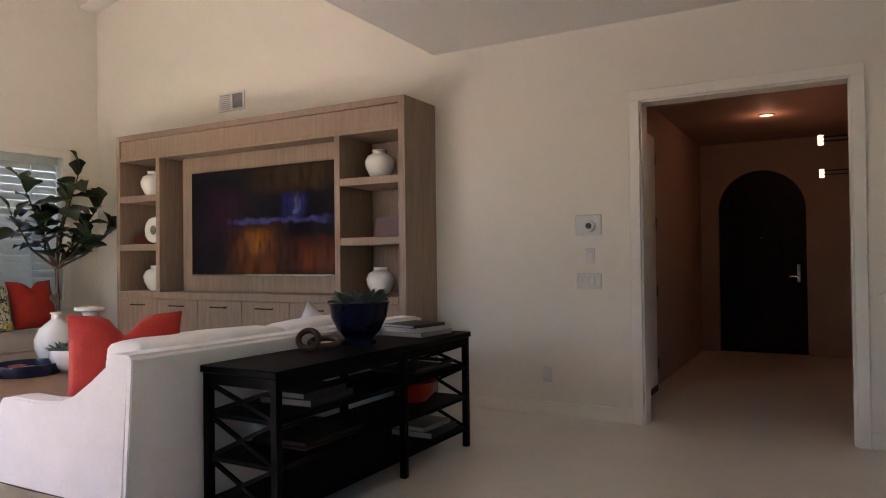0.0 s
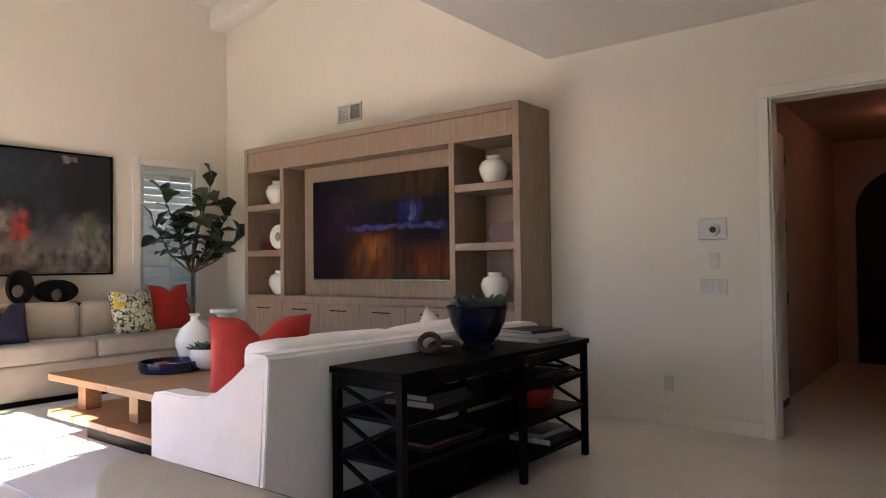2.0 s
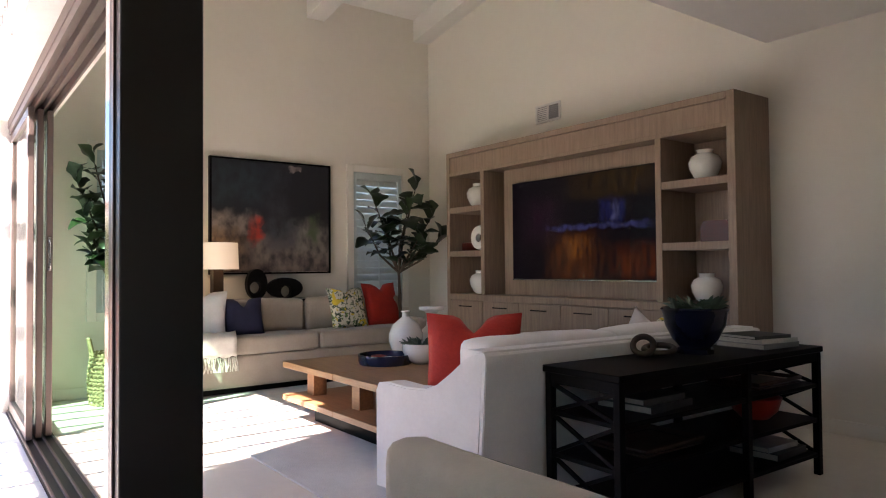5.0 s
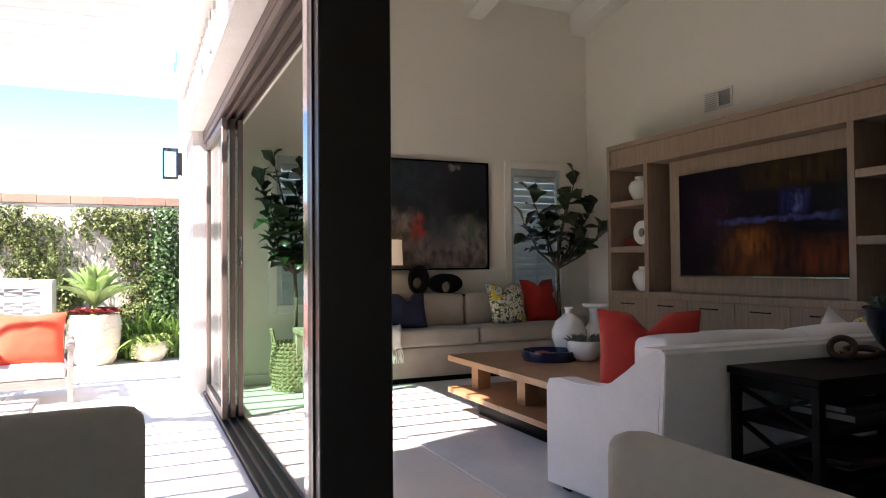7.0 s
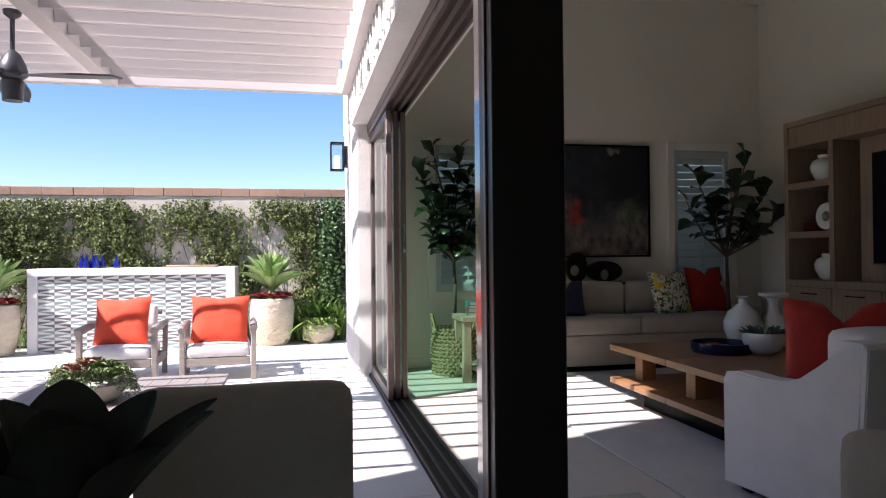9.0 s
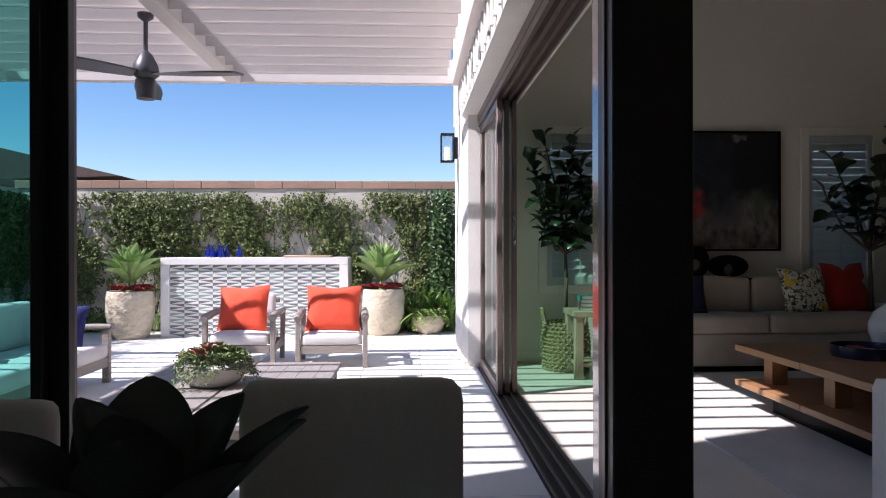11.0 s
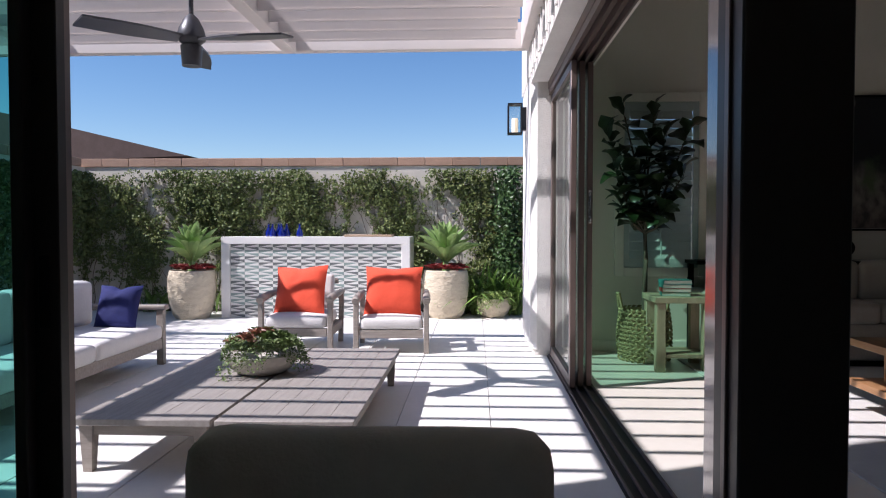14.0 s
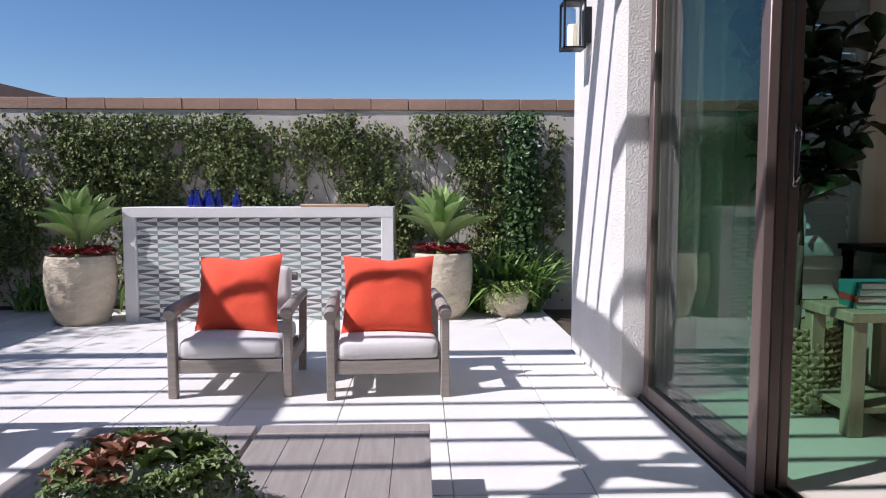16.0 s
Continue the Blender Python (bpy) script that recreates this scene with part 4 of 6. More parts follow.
PM = picture_mat("abstract_canvas", (0.008, 0.009, 0.014), [
    ((0.018, 0.030, 0.040), (-0.9, -0.7, -0.2, 0.0), (0.72, 0.85, 1.2, 1.35), 0.9),
    ((0.03, 0.034, 0.045), (-0.1, 0.0, 0.12, 0.25), (0.5, 0.7, 1.2, 1.35), 0.7),
    ((0.25, 0.215, 0.20), (-0.85, -0.72, -0.30, -0.12), (0.42, 0.50, 0.62, 0.74), 0.95),
    ((0.30, 0.20, 0.125), (-0.85, -0.75, -0.42, -0.25), (-0.1, 0.0, 0.38, 0.52), 0.85),
    ((0.20, 0.165, 0.14), (-0.40, -0.22, 0.70, 0.85), (-0.15, 0.0, 0.30, 0.48), 0.9),
    ((0.22, 0.20, 0.175), (0.15, 0.32, 0.60, 0.78), (0.15, 0.28, 0.50, 0.68), 0.85),
    ((0.055, 0.062, 0.075), (-0.15, 0.0, 0.25, 0.40), (0.20, 0.32, 0.55, 0.66), 0.8),
    ((0.45, 0.030, 0.014), (-0.30, -0.25, -0.16, -0.10), (0.30, 0.38, 0.55, 0.66), 1.0),
    ((0.06, 0.10, 0.04), (0.44, 0.49, 0.55, 0.62), (0.25, 0.40, 0.62, 0.72), 0.9),
    ((0.30, 0.24, 0.23), (0.16, 0.19, 0.33, 0.36), (1.19, 1.21, 1.27, 1.29), 1.0)], rough=0.55, warp=0.13, noise_scale=6, strokes=(1.6, 1, 1.1))
pt = thing("painting", pose(-7.798, 3.165, 1.24, 0, 0, 90), "large abstract painting in black, grey, pink and red", "painting")
part("canvas", abox(-0.72, 0.72, -0.045, -0.004, 0.005, 1.285), PM, pt)
pf = bmesh.new()
for a, b, c, d in ((-0.745, -0.722, -0.02, 1.31), (0.722, 0.745, -0.02, 1.31), (-0.722, 0.722, -0.02, 0.003), (-0.722, 0.722, 1.287, 1.31)):
    box(pf, a, b, -0.055, 0.0, c, d)
part("picture_border", pf, BLACKWOOD, pt, "thin black floater edge")


def throw_pillow(x, y, z, rz, size, material, label, tilt=-14, chop=0.05, thick=0.17, name="pillow", group="", height=0.0, roll=0):
    p = thing(name, pose(x, y, z, 0, 0, rz) @ pose(0, 0, 0, tilt, roll, 0), label, "pillow", group)
    tall = height or size
    part("cover", pillow(bmesh.new(), size, tall, thick, chop), material, p, smooth=70)
    pts = [(-size / 2 * 0.98 + size * 0.98 * i / 10, 0, tall * 0.97 * (0.01 + 0.045 * (1 - (2 * i / 10 - 1) ** 2))) for i in range(11)]
    part("piping", tube(bmesh.new(), pts, 0.004, 5), material, p)
    return p


def floral_mat():
    """Dark green leaves and yellow blossoms on cream."""
    m = mat("floral_print", (0.66, 0.63, 0.52), None, 6, 0.9)
    nt = m.node_tree
    bs = nt.nodes["Principled BSDF"]
    col = bs.inputs["Base Color"].links[0].from_socket
    co = nt.nodes.new("ShaderNodeTexCoord")
    for scale, lo, hi, color in ((26, 0.54, 0.58, (0.025, 0.05, 0.03)), (17, 0.60, 0.63, (0.10, 0.18, 0.05)), (9, 0.60, 0.64, (0.60, 0.43, 0.03))):
        nz, rg, mx = nt.nodes.new("ShaderNodeTexNoise"), nt.nodes.new("ShaderNodeMapRange"), nt.nodes.new("ShaderNodeMix")
        nz.inputs["Scale"].default_value, nz.inputs["Detail"].default_value, nz.inputs["Distortion"].default_value = scale, 1.0, 1.2
        rg.inputs["From Min"].default_value, rg.inputs["From Max"].default_value = lo, hi
        mx.data_type = "RGBA"
        nt.links.new(co.outputs["Object"], nz.inputs["Vector"])
        nt.links.new(nz.outputs[0], rg.inputs["Value"])
        nt.links.new(rg.outputs[0], mx.inputs[0])
        nt.links.new(col, mx.inputs[6])
        mx.inputs[7].default_value = (*color, 1)
        col = mx.outputs[2]
    nt.links.new(col, bs.inputs["Base Color"])
    return m


FLORAL = floral_mat()


def sofa_beige():
    s = thing("sofa", pose(-7.0, 1.92, 0), "long beige linen sofa with two seats against the wall", "sofa")
    D, W = 0.74, 2.92
    part("base", soft_box(bmesh.new(), -D, 0.0, 0.16, W - 0.16, 0.07, 0.40, 0.03, 0), LINEN_B, s, smooth=60)
    part("plinth", abox(-D + 0.05, -0.05, 0.06, W - 0.06, 0.0, 0.07), BLACKWOOD, s, "dark recessed plinth")
    for a in (0.0, W - 0.16):
        part("armrest", soft_box(bmesh.new(), -D, 0.02, a, a + 0.16, 0.06, 0.66, 0.05, 0.01), LINEN_B, s, smooth=60)
    part("backrest", soft_box(bmesh.new(), -D, -D + 0.18, 0.16, W - 0.16, 0.40, 0.82, 0.05, 0.01), LINEN_B, s, smooth=60)
    w = (W - 0.34) / 2
    for i in range(2):
        a = 0.17 + i * w
        part("seat_cushion", soft_box(bmesh.new(), -D + 0.18, 0.03, a + 0.004, a + w - 0.004, 0.40, 0.58, 0.045, 0.02), LINEN_B, s, smooth=60)
        part("back_cushion", soft_box(bmesh.new(), -D + 0.16, -D + 0.40, a + 0.006, a + w - 0.006, 0.57, 0.94, 0.06, 0.02), LINEN_B, s, smooth=60)
    return s


sofa_beige()
throw_pillow(-7.22, 2.16, 0.585, 65, 0.50, CANVAS, "large white scatter cushion on the beige sofa", -18)
throw_pillow(-7.14, 2.60, 0.585, 85, 0.42, NAVY, "navy scatter cushion on the beige sofa", -20, 0.11)
throw_pillow(-7.16, 3.87, 0.585, 95, 0.50, FLORAL, "floral print cushion in green and yellow on the sofa", -18, 0.06)
throw_pillow(-7.30, 4.42, 0.585, 100, 0.54, REDVEL, "red velvet cushion in the sofa corner", -16, 0.08)
tb = thing("throw_blanket", pose(-6.95, 2.20, 0.0), "cream knitted throw with long fringe over the sofa seat", "blanket")
bl_ = bmesh.new()
gr = []
for i in range(9):
    for_j = []
    for j in range(13):
        s = j / 12
        if s < 0.6:
            x, z = -0.42 + 0.75 * s, 0.612
        else:
            x, z = 0.045, 0.612 - (s - 0.6) * 0.55
        for_j.append(bl_.verts.new((x + 0.01 * noise.noise((i, j, 1)), -0.14 + 0.045 * i + 0.25 * (0.6 - min(s, 0.6)), z + 0.012 * math.sin(i * 2.1 + j) + 0.01)))
    gr.append(for_j)
for i in range(8):
    for j in range(12):
        bl_.faces.new((gr[i][j], gr[i + 1][j], gr[i + 1][j + 1], gr[i][j + 1]))
blo = part("cloth", bl_, FRINGE, tb, smooth=80)
blo.modifiers.new("thickness", "SOLIDIFY").thickness = 0.012
rngf = random.Random(4)
tas = bmesh.new()
for i in range(34):
    y = -0.14 + 0.36 * i / 33
    x = 0.05 + rngf.uniform(-0.01, 0.02)
    tube(tas, [(x, y, 0.40), (x + rngf.uniform(-0.01, 0.02), y + rngf.uniform(-0.02, 0.02), 0.33), (x + rngf.uniform(-0.01, 0.03), y + rngf.uniform(-0.03, 0.03), 0.26)], 0.006, 4)
part("fringe", tas, FRINGE, tb)

# lamp and carvings on a slim console behind the sofa
sc = thing("console_shelf", pose(-7.70, 3.0, 0), "slim dark wooden console table behind the beige sofa", "console")
part("top", abox(-0.09, 0.30, -1.1, 1.1, 0.90, 0.935, 0.004), BLACKWOOD, sc)
for y in (-1.05, 1.05):
    part("leg", abox(-0.08, -0.03, y - 0.025, y + 0.025, 0, 0.90), BLACKWOOD, sc)
tl = thing("table_lamp", pose(-7.50, 2.42, 0.935), "table lamp with lit cream drum shade and wooden base", "lamp")
part("base", abox(-0.06, 0.06, -0.055, 0.055, 0, 0.36, 0.006), KNOTWOOD, tl, "brown wooden block base")
part("stem", tube(bmesh.new(), [(0, 0, 0.36), (0, 0, 0.42)], 0.012), CHROME, tl)
part("shade", lathe(bmesh.new(), [(0.228, 0.345), (0.218, 0.63), (0.214, 0.63), (0.224, 0.345), (0.228, 0.345)], 40), SHADE, tl, "lit cream drum shade")
def carving(y, w, h, tilt, label):
    c = thing("carved_sculpture", pose(-7.66, y, 0.936, 0, 0, 0), label, "sculpture")
    bm = bmesh.new()
    n = 30
    o, i_ = [], []
    for k in range(n):
        t = TAU * k / n
        r = 1 + 0.18 * math.sin(t + tilt) 
        o.append((w / 2 * r * math.cos(t), h / 2 * r * math.sin(t)))
        i_.append((0.066 * math.cos(t) + 0.12 * (w - 0.24), 0.066 * math.sin(t) - 0.20 * max(0.0, h - 0.20) - 0.012))
    lo = min(z for _, z in o)
    rings = [[bm.verts.new((x, u, v - lo)) for u, v in loop] for x, loop in ((0.04, o), (-0.04, o), (-0.035, i_), (0.035, i_))]
    for a, b in ((0, 1), (1, 2), (2, 3), (3, 0)):
        for k in range(n):
            bm.faces.new((rings[a][k], rings[a][(k + 1) % n], rings[b][(k + 1) % n], rings[b][k]))
    bmesh.ops.recalc_face_normals(bm, faces=bm.faces)
    part("body", bm, BLACKCARVE, c, smooth=60)
carving(2.90, 0.24, 0.34, 1.6, "upright black carved wood sculpture with a hole")
carving(3.25, 0.42, 0.24, 0.4, "wide black carved wood sculpture with a hole")


def sofa_cream():
    s = thing("sofa", pose(-3.47, 2.15, 0, 0, 0, -2.5), "cream linen sofa with flared sloping arms backing onto a console", "sofa")
    D, W = 0.83, 2.30
    prof = [(0.0, 0.05), (0.0, 0.59), (0.02, 0.632), (0.10, 0.643), (0.25, 0.633), (0.40, 0.64), (0.48, 0.67), (0.58, 0.74), (0.68, 0.82), (0.75, 0.856), (0.815, 0.858), (0.755, 0.05)]
    for a, flare in ((0.0, -0.16), (W - 0.13, 0.16)):
        bm = prism(bmesh.new(), prof, "y", a, a + 0.13)
        bmesh.ops.bevel(bm, geom=[e for e in bm.edges if abs(e.verts[0].co.y - e.verts[1].co.y) < 1e-5], offset=0.010, segments=2, affect="EDGES", clamp_overlap=True)
        for v in bm.verts:
            v.co.y += flare * (1 - v.co.x / D)
        part("armrest", bm, LINEN, s, smooth=50)
    bk = prism(bmesh.new(), [(0.58, 0.3), (0.62, 0.83), (0.66, 0.865), (0.79, 0.866), (0.799, 0.848), (0.738, 0.052), (0.58, 0.052)], "y", 0.008, W - 0.008)
    part("backrest", bk, LINEN, s, smooth=50)
    bp = prism(bmesh.new(), [(0.801, 0.858), (0.828, 0.855), (0.838, 0.842), (0.772, 0.05), (0.741, 0.05)], "y", -0.0065, W + 0.0065)
    bmesh.ops.bevel(bp, geom=list(bp.edges), offset=0.005, segments=2, affect="EDGES", clamp_overlap=True)
    part("back_panel", bp, LINEN, s, smooth=60)
    part("base", abox(0.0, 0.578, 0.131, W - 0.131, 0.06, 0.36, 0.01), LINEN, s)
    for i in range(2):
        a = 0.135 + i * (W - 0.27) / 2
        part("seat_cushion", soft_box(bmesh.new(), -0.02, 0.60, a, a + (W - 0.28) / 2, 0.36, 0.52, 0.045, 0.02), LINEN, s, smooth=60)
        part("back_cushion", soft_box(bmesh.new(), 0.38, 0.68, a, a + (W - 0.29) / 2, 0.52, 0.89, 0.07, 0.02), LINEN, s, smooth=60)
    for x in (0.04, 0.68):
        for y in (-0.08, W - 0.02):
            part("leg", abox(x, x + 0.07, y, y + 0.06, 0, 0.055), BLACKWOOD, s, "short dark block foot")
    return s


sofa_cream()
throw_pillow(-3.07, 2.38, 0.49, 48, 0.55, REDVEL, "red velvet cushion against the sofa arm", -12, 0.10, 0.19)
throw_pillow(-2.98, 3.66, 0.555, 80, 0.42, CANVAS, "white cushion with a pointed corner on the sofa", -8, 0.03, 0.16, roll=36)
throw_pillow(-3.02, 4.0, 0.50, 85, 0.44, FLORAL, "floral print cushion on the cream sofa", -10, 0.06)


def console_table():
    c = thing("console_table", pose(-2.372, 2.475, 0, 0, 0, -0.8), "black lacquered console table with three shelves and crossed braces", "console")
    D, W, H = 0.48, 1.86, 0.78
    h = D / 2
    part("top", abox(-h - 0.01, h + 0.01, -0.01, W + 0.01, H - 0.035, H, 0.004), BLACKWOOD, c)
    part("apron", abox(-h + 0.005, h - 0.005, 0.005, W - 0.005, H - 0.09, H - 0.036), BLACKWOOD, c)
    for z in (0.11, 0.32, 0.53):
        part("shelf", abox(-h + 0.01, h - 0.01, 0.01, W - 0.01, z, z + 0.025, 0.003), BLACKWOOD, c)
    for y in (0.0, W / 2 + 0.12, W - 0.04):
        for x in (-h, h - 0.04):
            part("leg", abox(x, x + 0.04, y, y + 0.04, 0, H - 0.036, 0.003), BLACKWOOD, c)
    for y in (0.018, W - 0.022):
        for z0, z1 in ((0.135, 0.32), (0.345, 0.53), (0.555, 0.685)):
            bm = bar_between(bmesh.new(), (-h + 0.04, y, z0), (h - 0.04, y, z1), 0.018)
            bar_between(bm, (-h + 0.04, y + 0.001, z1), (h - 0.04, y + 0.001, z0), 0.018)
            part("cross_brace", bm, BLACKWOOD, c)
    return c


console_table()


def book(x, y, z, w, d, t, rz, cover, label, group=""):
    b = thing("book", pose(x, y, z, 0, 0, rz), label, "book", group)
    bm = bmesh.new()
    box(bm, -w / 2, w / 2, -d / 2, d / 2, 0, 0.003)
    box(bm, -w / 2, w / 2, -d / 2, d / 2, t - 0.003, t)
    box(bm, -w / 2 - 0.003, -w / 2, -d / 2, d / 2, 0, t)
    part("cover", bm, cover, b)
    part("page_block", abox(-w / 2 + 0.001, w / 2 - 0.004, -d / 2 + 0.004, d / 2 - 0.004, 0.0032, t - 0.0032), PAPER, b, "cream page block")


ZT = 0.78
book(-2.36, 4.06, ZT, 0.32, 0.36, 0.03, 176, GREYBOOK, "large grey book lying on the console", "books on the console")
book(-2.36, 4.07, ZT + 0.03, 0.30, 0.33, 0.025, 172, PAPER, "pale book in a stack on the console", "books on the console")
book(-2.37, 4.05, ZT + 0.055, 0.27, 0.30, 0.02, 168, DARKBOOK, "dark book on top of the console stack", "books on the console")
for k, (x, y, z, w, d, t, r, cv, lb) in enumerate(((-2.36, 2.95, 0.555, 0.32, 0.38, 0.035, 184, DARKBOOK, "dark book lying on the console's upper shelf"), (-2.37, 2.94, 0.59, 0.28, 0.34, 0.03, 180, DARKBOOK, "thin dark book on the upper shelf"),
                                                     (-2.32, 4.08, 0.135, 0.30, 0.36, 0.04, 182, DARKBOOK, "dark book on the console's bottom shelf"), (-2.34, 4.06, 0.175, 0.26, 0.32, 0.03, 178, GREYBOOK, "grey book on the bottom shelf stack"))):
    book(x, y, z, w, d, t, r, cv, lb, "books on the console")
rbw = thing("bowl", pose(-2.36, 4.02, 0.345), "round red lacquer bowl on the console's middle shelf", "bowl")
part("body", lathe(bmesh.new(), [(0, 0), (0.08, 0), (0.13, 0.05), (0.155, 0.13), (0.148, 0.13), (0.12, 0.055), (0.0, 0.02)], 32), REDBOWL, rbw)
for (y, z, lb) in ((4.02, 0.555, "woven brown tray on the console's upper shelf"), (2.98, 0.345, "shallow wooden tray with a raised rim on the shelf")):
    ty = thing("tray", pose(-2.37, y, z), lb, "tray")
    part("base", abox(-0.17, 0.17, -0.24, 0.24, 0, 0.012, 0.004), KNOTWOOD, ty)
    rim = bmesh.new()
    tube(rim, [(0.17 * sx * (1 if k % 2 == 0 else 1), 0.24 * sy, 0.03) for k, (sx, sy) in enumerate(((-1, -1), (1, -1), (1, 1), (-1, 1), (-1, -1)))], 0.012, 8)
    part("rim", rim, KNOTWOOD, ty)
kn = thing("wooden_knot", pose(-2.47, 3.16, ZT), "carved wooden knot sculpture of interlocked rings", "sculpture")
for r, tilt, dx, z in ((0.055, 55, -0.05, 0.062), (0.08, 10, 0.05, 0.036)):
    pts = [(0, 0, 0)] * 0 + [(r * math.cos(TAU * k / 24), r * math.sin(TAU * k / 24), 0) for k in range(25)]
    part("ring", tube(bmesh.new(), pts, 0.017, 10), KNOTWOOD, kn, m=pose(dx * 0.3, dx, z, tilt, 0, 30), smooth=60)
pb = thing("planter", pose(-2.40, 3.47, ZT), "navy glazed footed planter on the console", "planter")
part("pot", lathe(bmesh.new(), [(0, 0), (0.10, 0), (0.10, 0.025), (0.085, 0.035), (0.125, 0.08), (0.165, 0.16), (0.178, 0.235), (0.188, 0.25), (0.18, 0.26), (0.165, 0.25), (0.15, 0.20), (0.0, 0.20)], 36), NAVYGLAZE, pb)
sucl = leaf_mesh("succulent_leaf", 0.085, 0.03, SAGE, 0.25, 0.3, 0.008, 5)
rngp = random.Random(3)
for i in range(70):
    a, r = rngp.uniform(0, TAU), 0.14 * math.sqrt(rngp.random())
    part("succulent_leaf", sucl, None, pb, m=pose(r * math.cos(a), r * math.sin(a), 0.235 + 0.03 * rngp.random(), 0, 0, math.degrees(a) - 90 + rngp.uniform(-60, 60)) @ pose(0, 0, 0, rngp.uniform(15, 70)))


def coffee_table():
    c = thing("coffee_table", pose(-5.56, 2.33, 0), "large square honey oak coffee table with a low shelf", "table")
    W, D = 1.80, 1.62
    for i in range(2):
        part("top", abox(i * W / 2 + 0.002, (i + 1) * W / 2 - 0.002, 0, D, 0.455, 0.505, 0.004), HONEY, c)
        part("shelf", abox(i * W / 2 + 0.002, (i + 1) * W / 2 - 0.002, 0.0, D, 0.185, 0.23, 0.004), HONEY, c)
    for x in (0.14, 0.90, 1.52):
        for y in (0.16, D - 0.28):
            part("leg", abox(x, x + 0.12, y, y + 0.12, 0.23, 0.455, 0.003), HONEY, c)
    part("plinth", abox(0.20, W - 0.20, 0.20, D - 0.20, 0.012, 0.185), BLACKWOOD, c)
    return c


coffee_table()
va = thing("vase", pose(-5.13, 3.29, 0.505), "tall white crackled bottle vase", "vase")
part("body", lathe(bmesh.new(), [(0, 0), (0.08, 0), (0.12, 0.05), (0.15, 0.14), (0.15, 0.20), (0.115, 0.28), (0.06, 0.325), (0.035, 0.345), (0.032, 0.38), (0.045, 0.395), (0.04, 0.40), (0.026, 0.38), (0.0, 0.36)], 36), CERAMIC, va)
va2 = thing("vase", pose(-5.09, 3.54, 0.505), "white trumpet-shaped pedestal vase", "vase")
part("body", lathe(bmesh.new(), [(0, 0), (0.09, 0), (0.13, 0.06), (0.14, 0.13), (0.11, 0.20), (0.05, 0.26), (0.04, 0.34), (0.06, 0.385), (0.11, 0.40), (0.112, 0.425), (0.0, 0.41)], 36), MATTEWHITE, va2)
tyb = thing("tray", pose(-4.87, 2.92, 0.505), "round navy lacquer tray on the coffee table", "tray")
part("body", lathe(bmesh.new(), [(0, 0.0), (0.21, 0.0), (0.222, 0.03), (0.222, 0.08), (0.21, 0.08), (0.205, 0.02), (0.0, 0.014)], 44), TRAYBLUE, tyb)
for dx, col in ((-0.08, REDBOOK), (0.07, PAPER)):
    part("matchbox", abox(dx - 0.05, dx + 0.05, -0.06, 0.03, 0.015, 0.06, 0.003), col, tyb)
bw = thing("bowl", pose(-4.68, 3.14, 0.505), "white ceramic bowl planted with grey-green succulents", "bowl")
part("body", lathe(bmesh.new(), [(0, 0), (0.06, 0), (0.12, 0.04), (0.155, 0.11), (0.15, 0.165), (0.142, 0.165), (0.13, 0.12), (0.0, 0.12)], 36), CERAMIC, bw)
for i in range(46):
    a, r = rngp.uniform(0, TAU), 0.11 * math.sqrt(rngp.random())
    part("succulent_leaf", sucl, None, bw, m=pose(r * math.cos(a), r * math.sin(a), 0.14, 0, 0, math.degrees(a) - 90 + rngp.uniform(-60, 60)) @ pose(0, 0, 0, rngp.uniform(20, 75)))
rg = thing("rug", pose(0, 0, 0), "large pale grey wool rug under the seating", "rug")
part("rug_body", abox(-7.35, -2.75, 1.71, 4.75, 0.0005, 0.012, 0.004), RUG, rg)


# ---- fiddle-leaf figs ----
def fiddle_leaf(length, width, bend, wave):
    """A violin-shaped leaf: narrow waist, broad blunt end, wavy margin and a raised midrib fold."""
    bm = bmesh.new()
    n = 12
    rows = []
    for i in range(n + 1):
        q = i / n
        w = width / 2 * (0.08 + 0.46 * math.sin(min(1, q / 0.40) * math.pi / 2) + 0.50 * math.exp(-((q - 0.66) / 0.20) ** 2))
        w *= math.sqrt(max(0.0, 1 - (max(0.0, q - 0.58) / 0.425) ** 2))
        y, z = length * (q - 0.10 * bend * q * q), length * bend * (0.40 * q - 0.95 * q * q)
        rows.append([bm.verts.new((u * w, y, z + 0.28 * w * abs(u) + wave * abs(u) ** 2 * math.sin(q * 13 + 2 * u))) for u in (-1, -0.55, 0, 0.55, 1)])
    for a, b in zip(rows, rows[1:]):
        for k in range(4):
            bm.faces.new((a[k], a[k + 1], b[k + 1], b[k]))
    tube(bm, [(0, -0.04, 0.0), (0, 0.0, -0.002), (0, length * 0.4, length * bend * 0.01 - 0.003)], [0.004, 0.004, 0.002], 5)
    return mesh_of(bm, FIGLEAF, "fig_leaf", 60)


FIG = [fiddle_leaf(0.29, 0.235, b, w) for b, w in ((0.30, 0.006), (0.65, 0.010), (0.05, 0.007))]


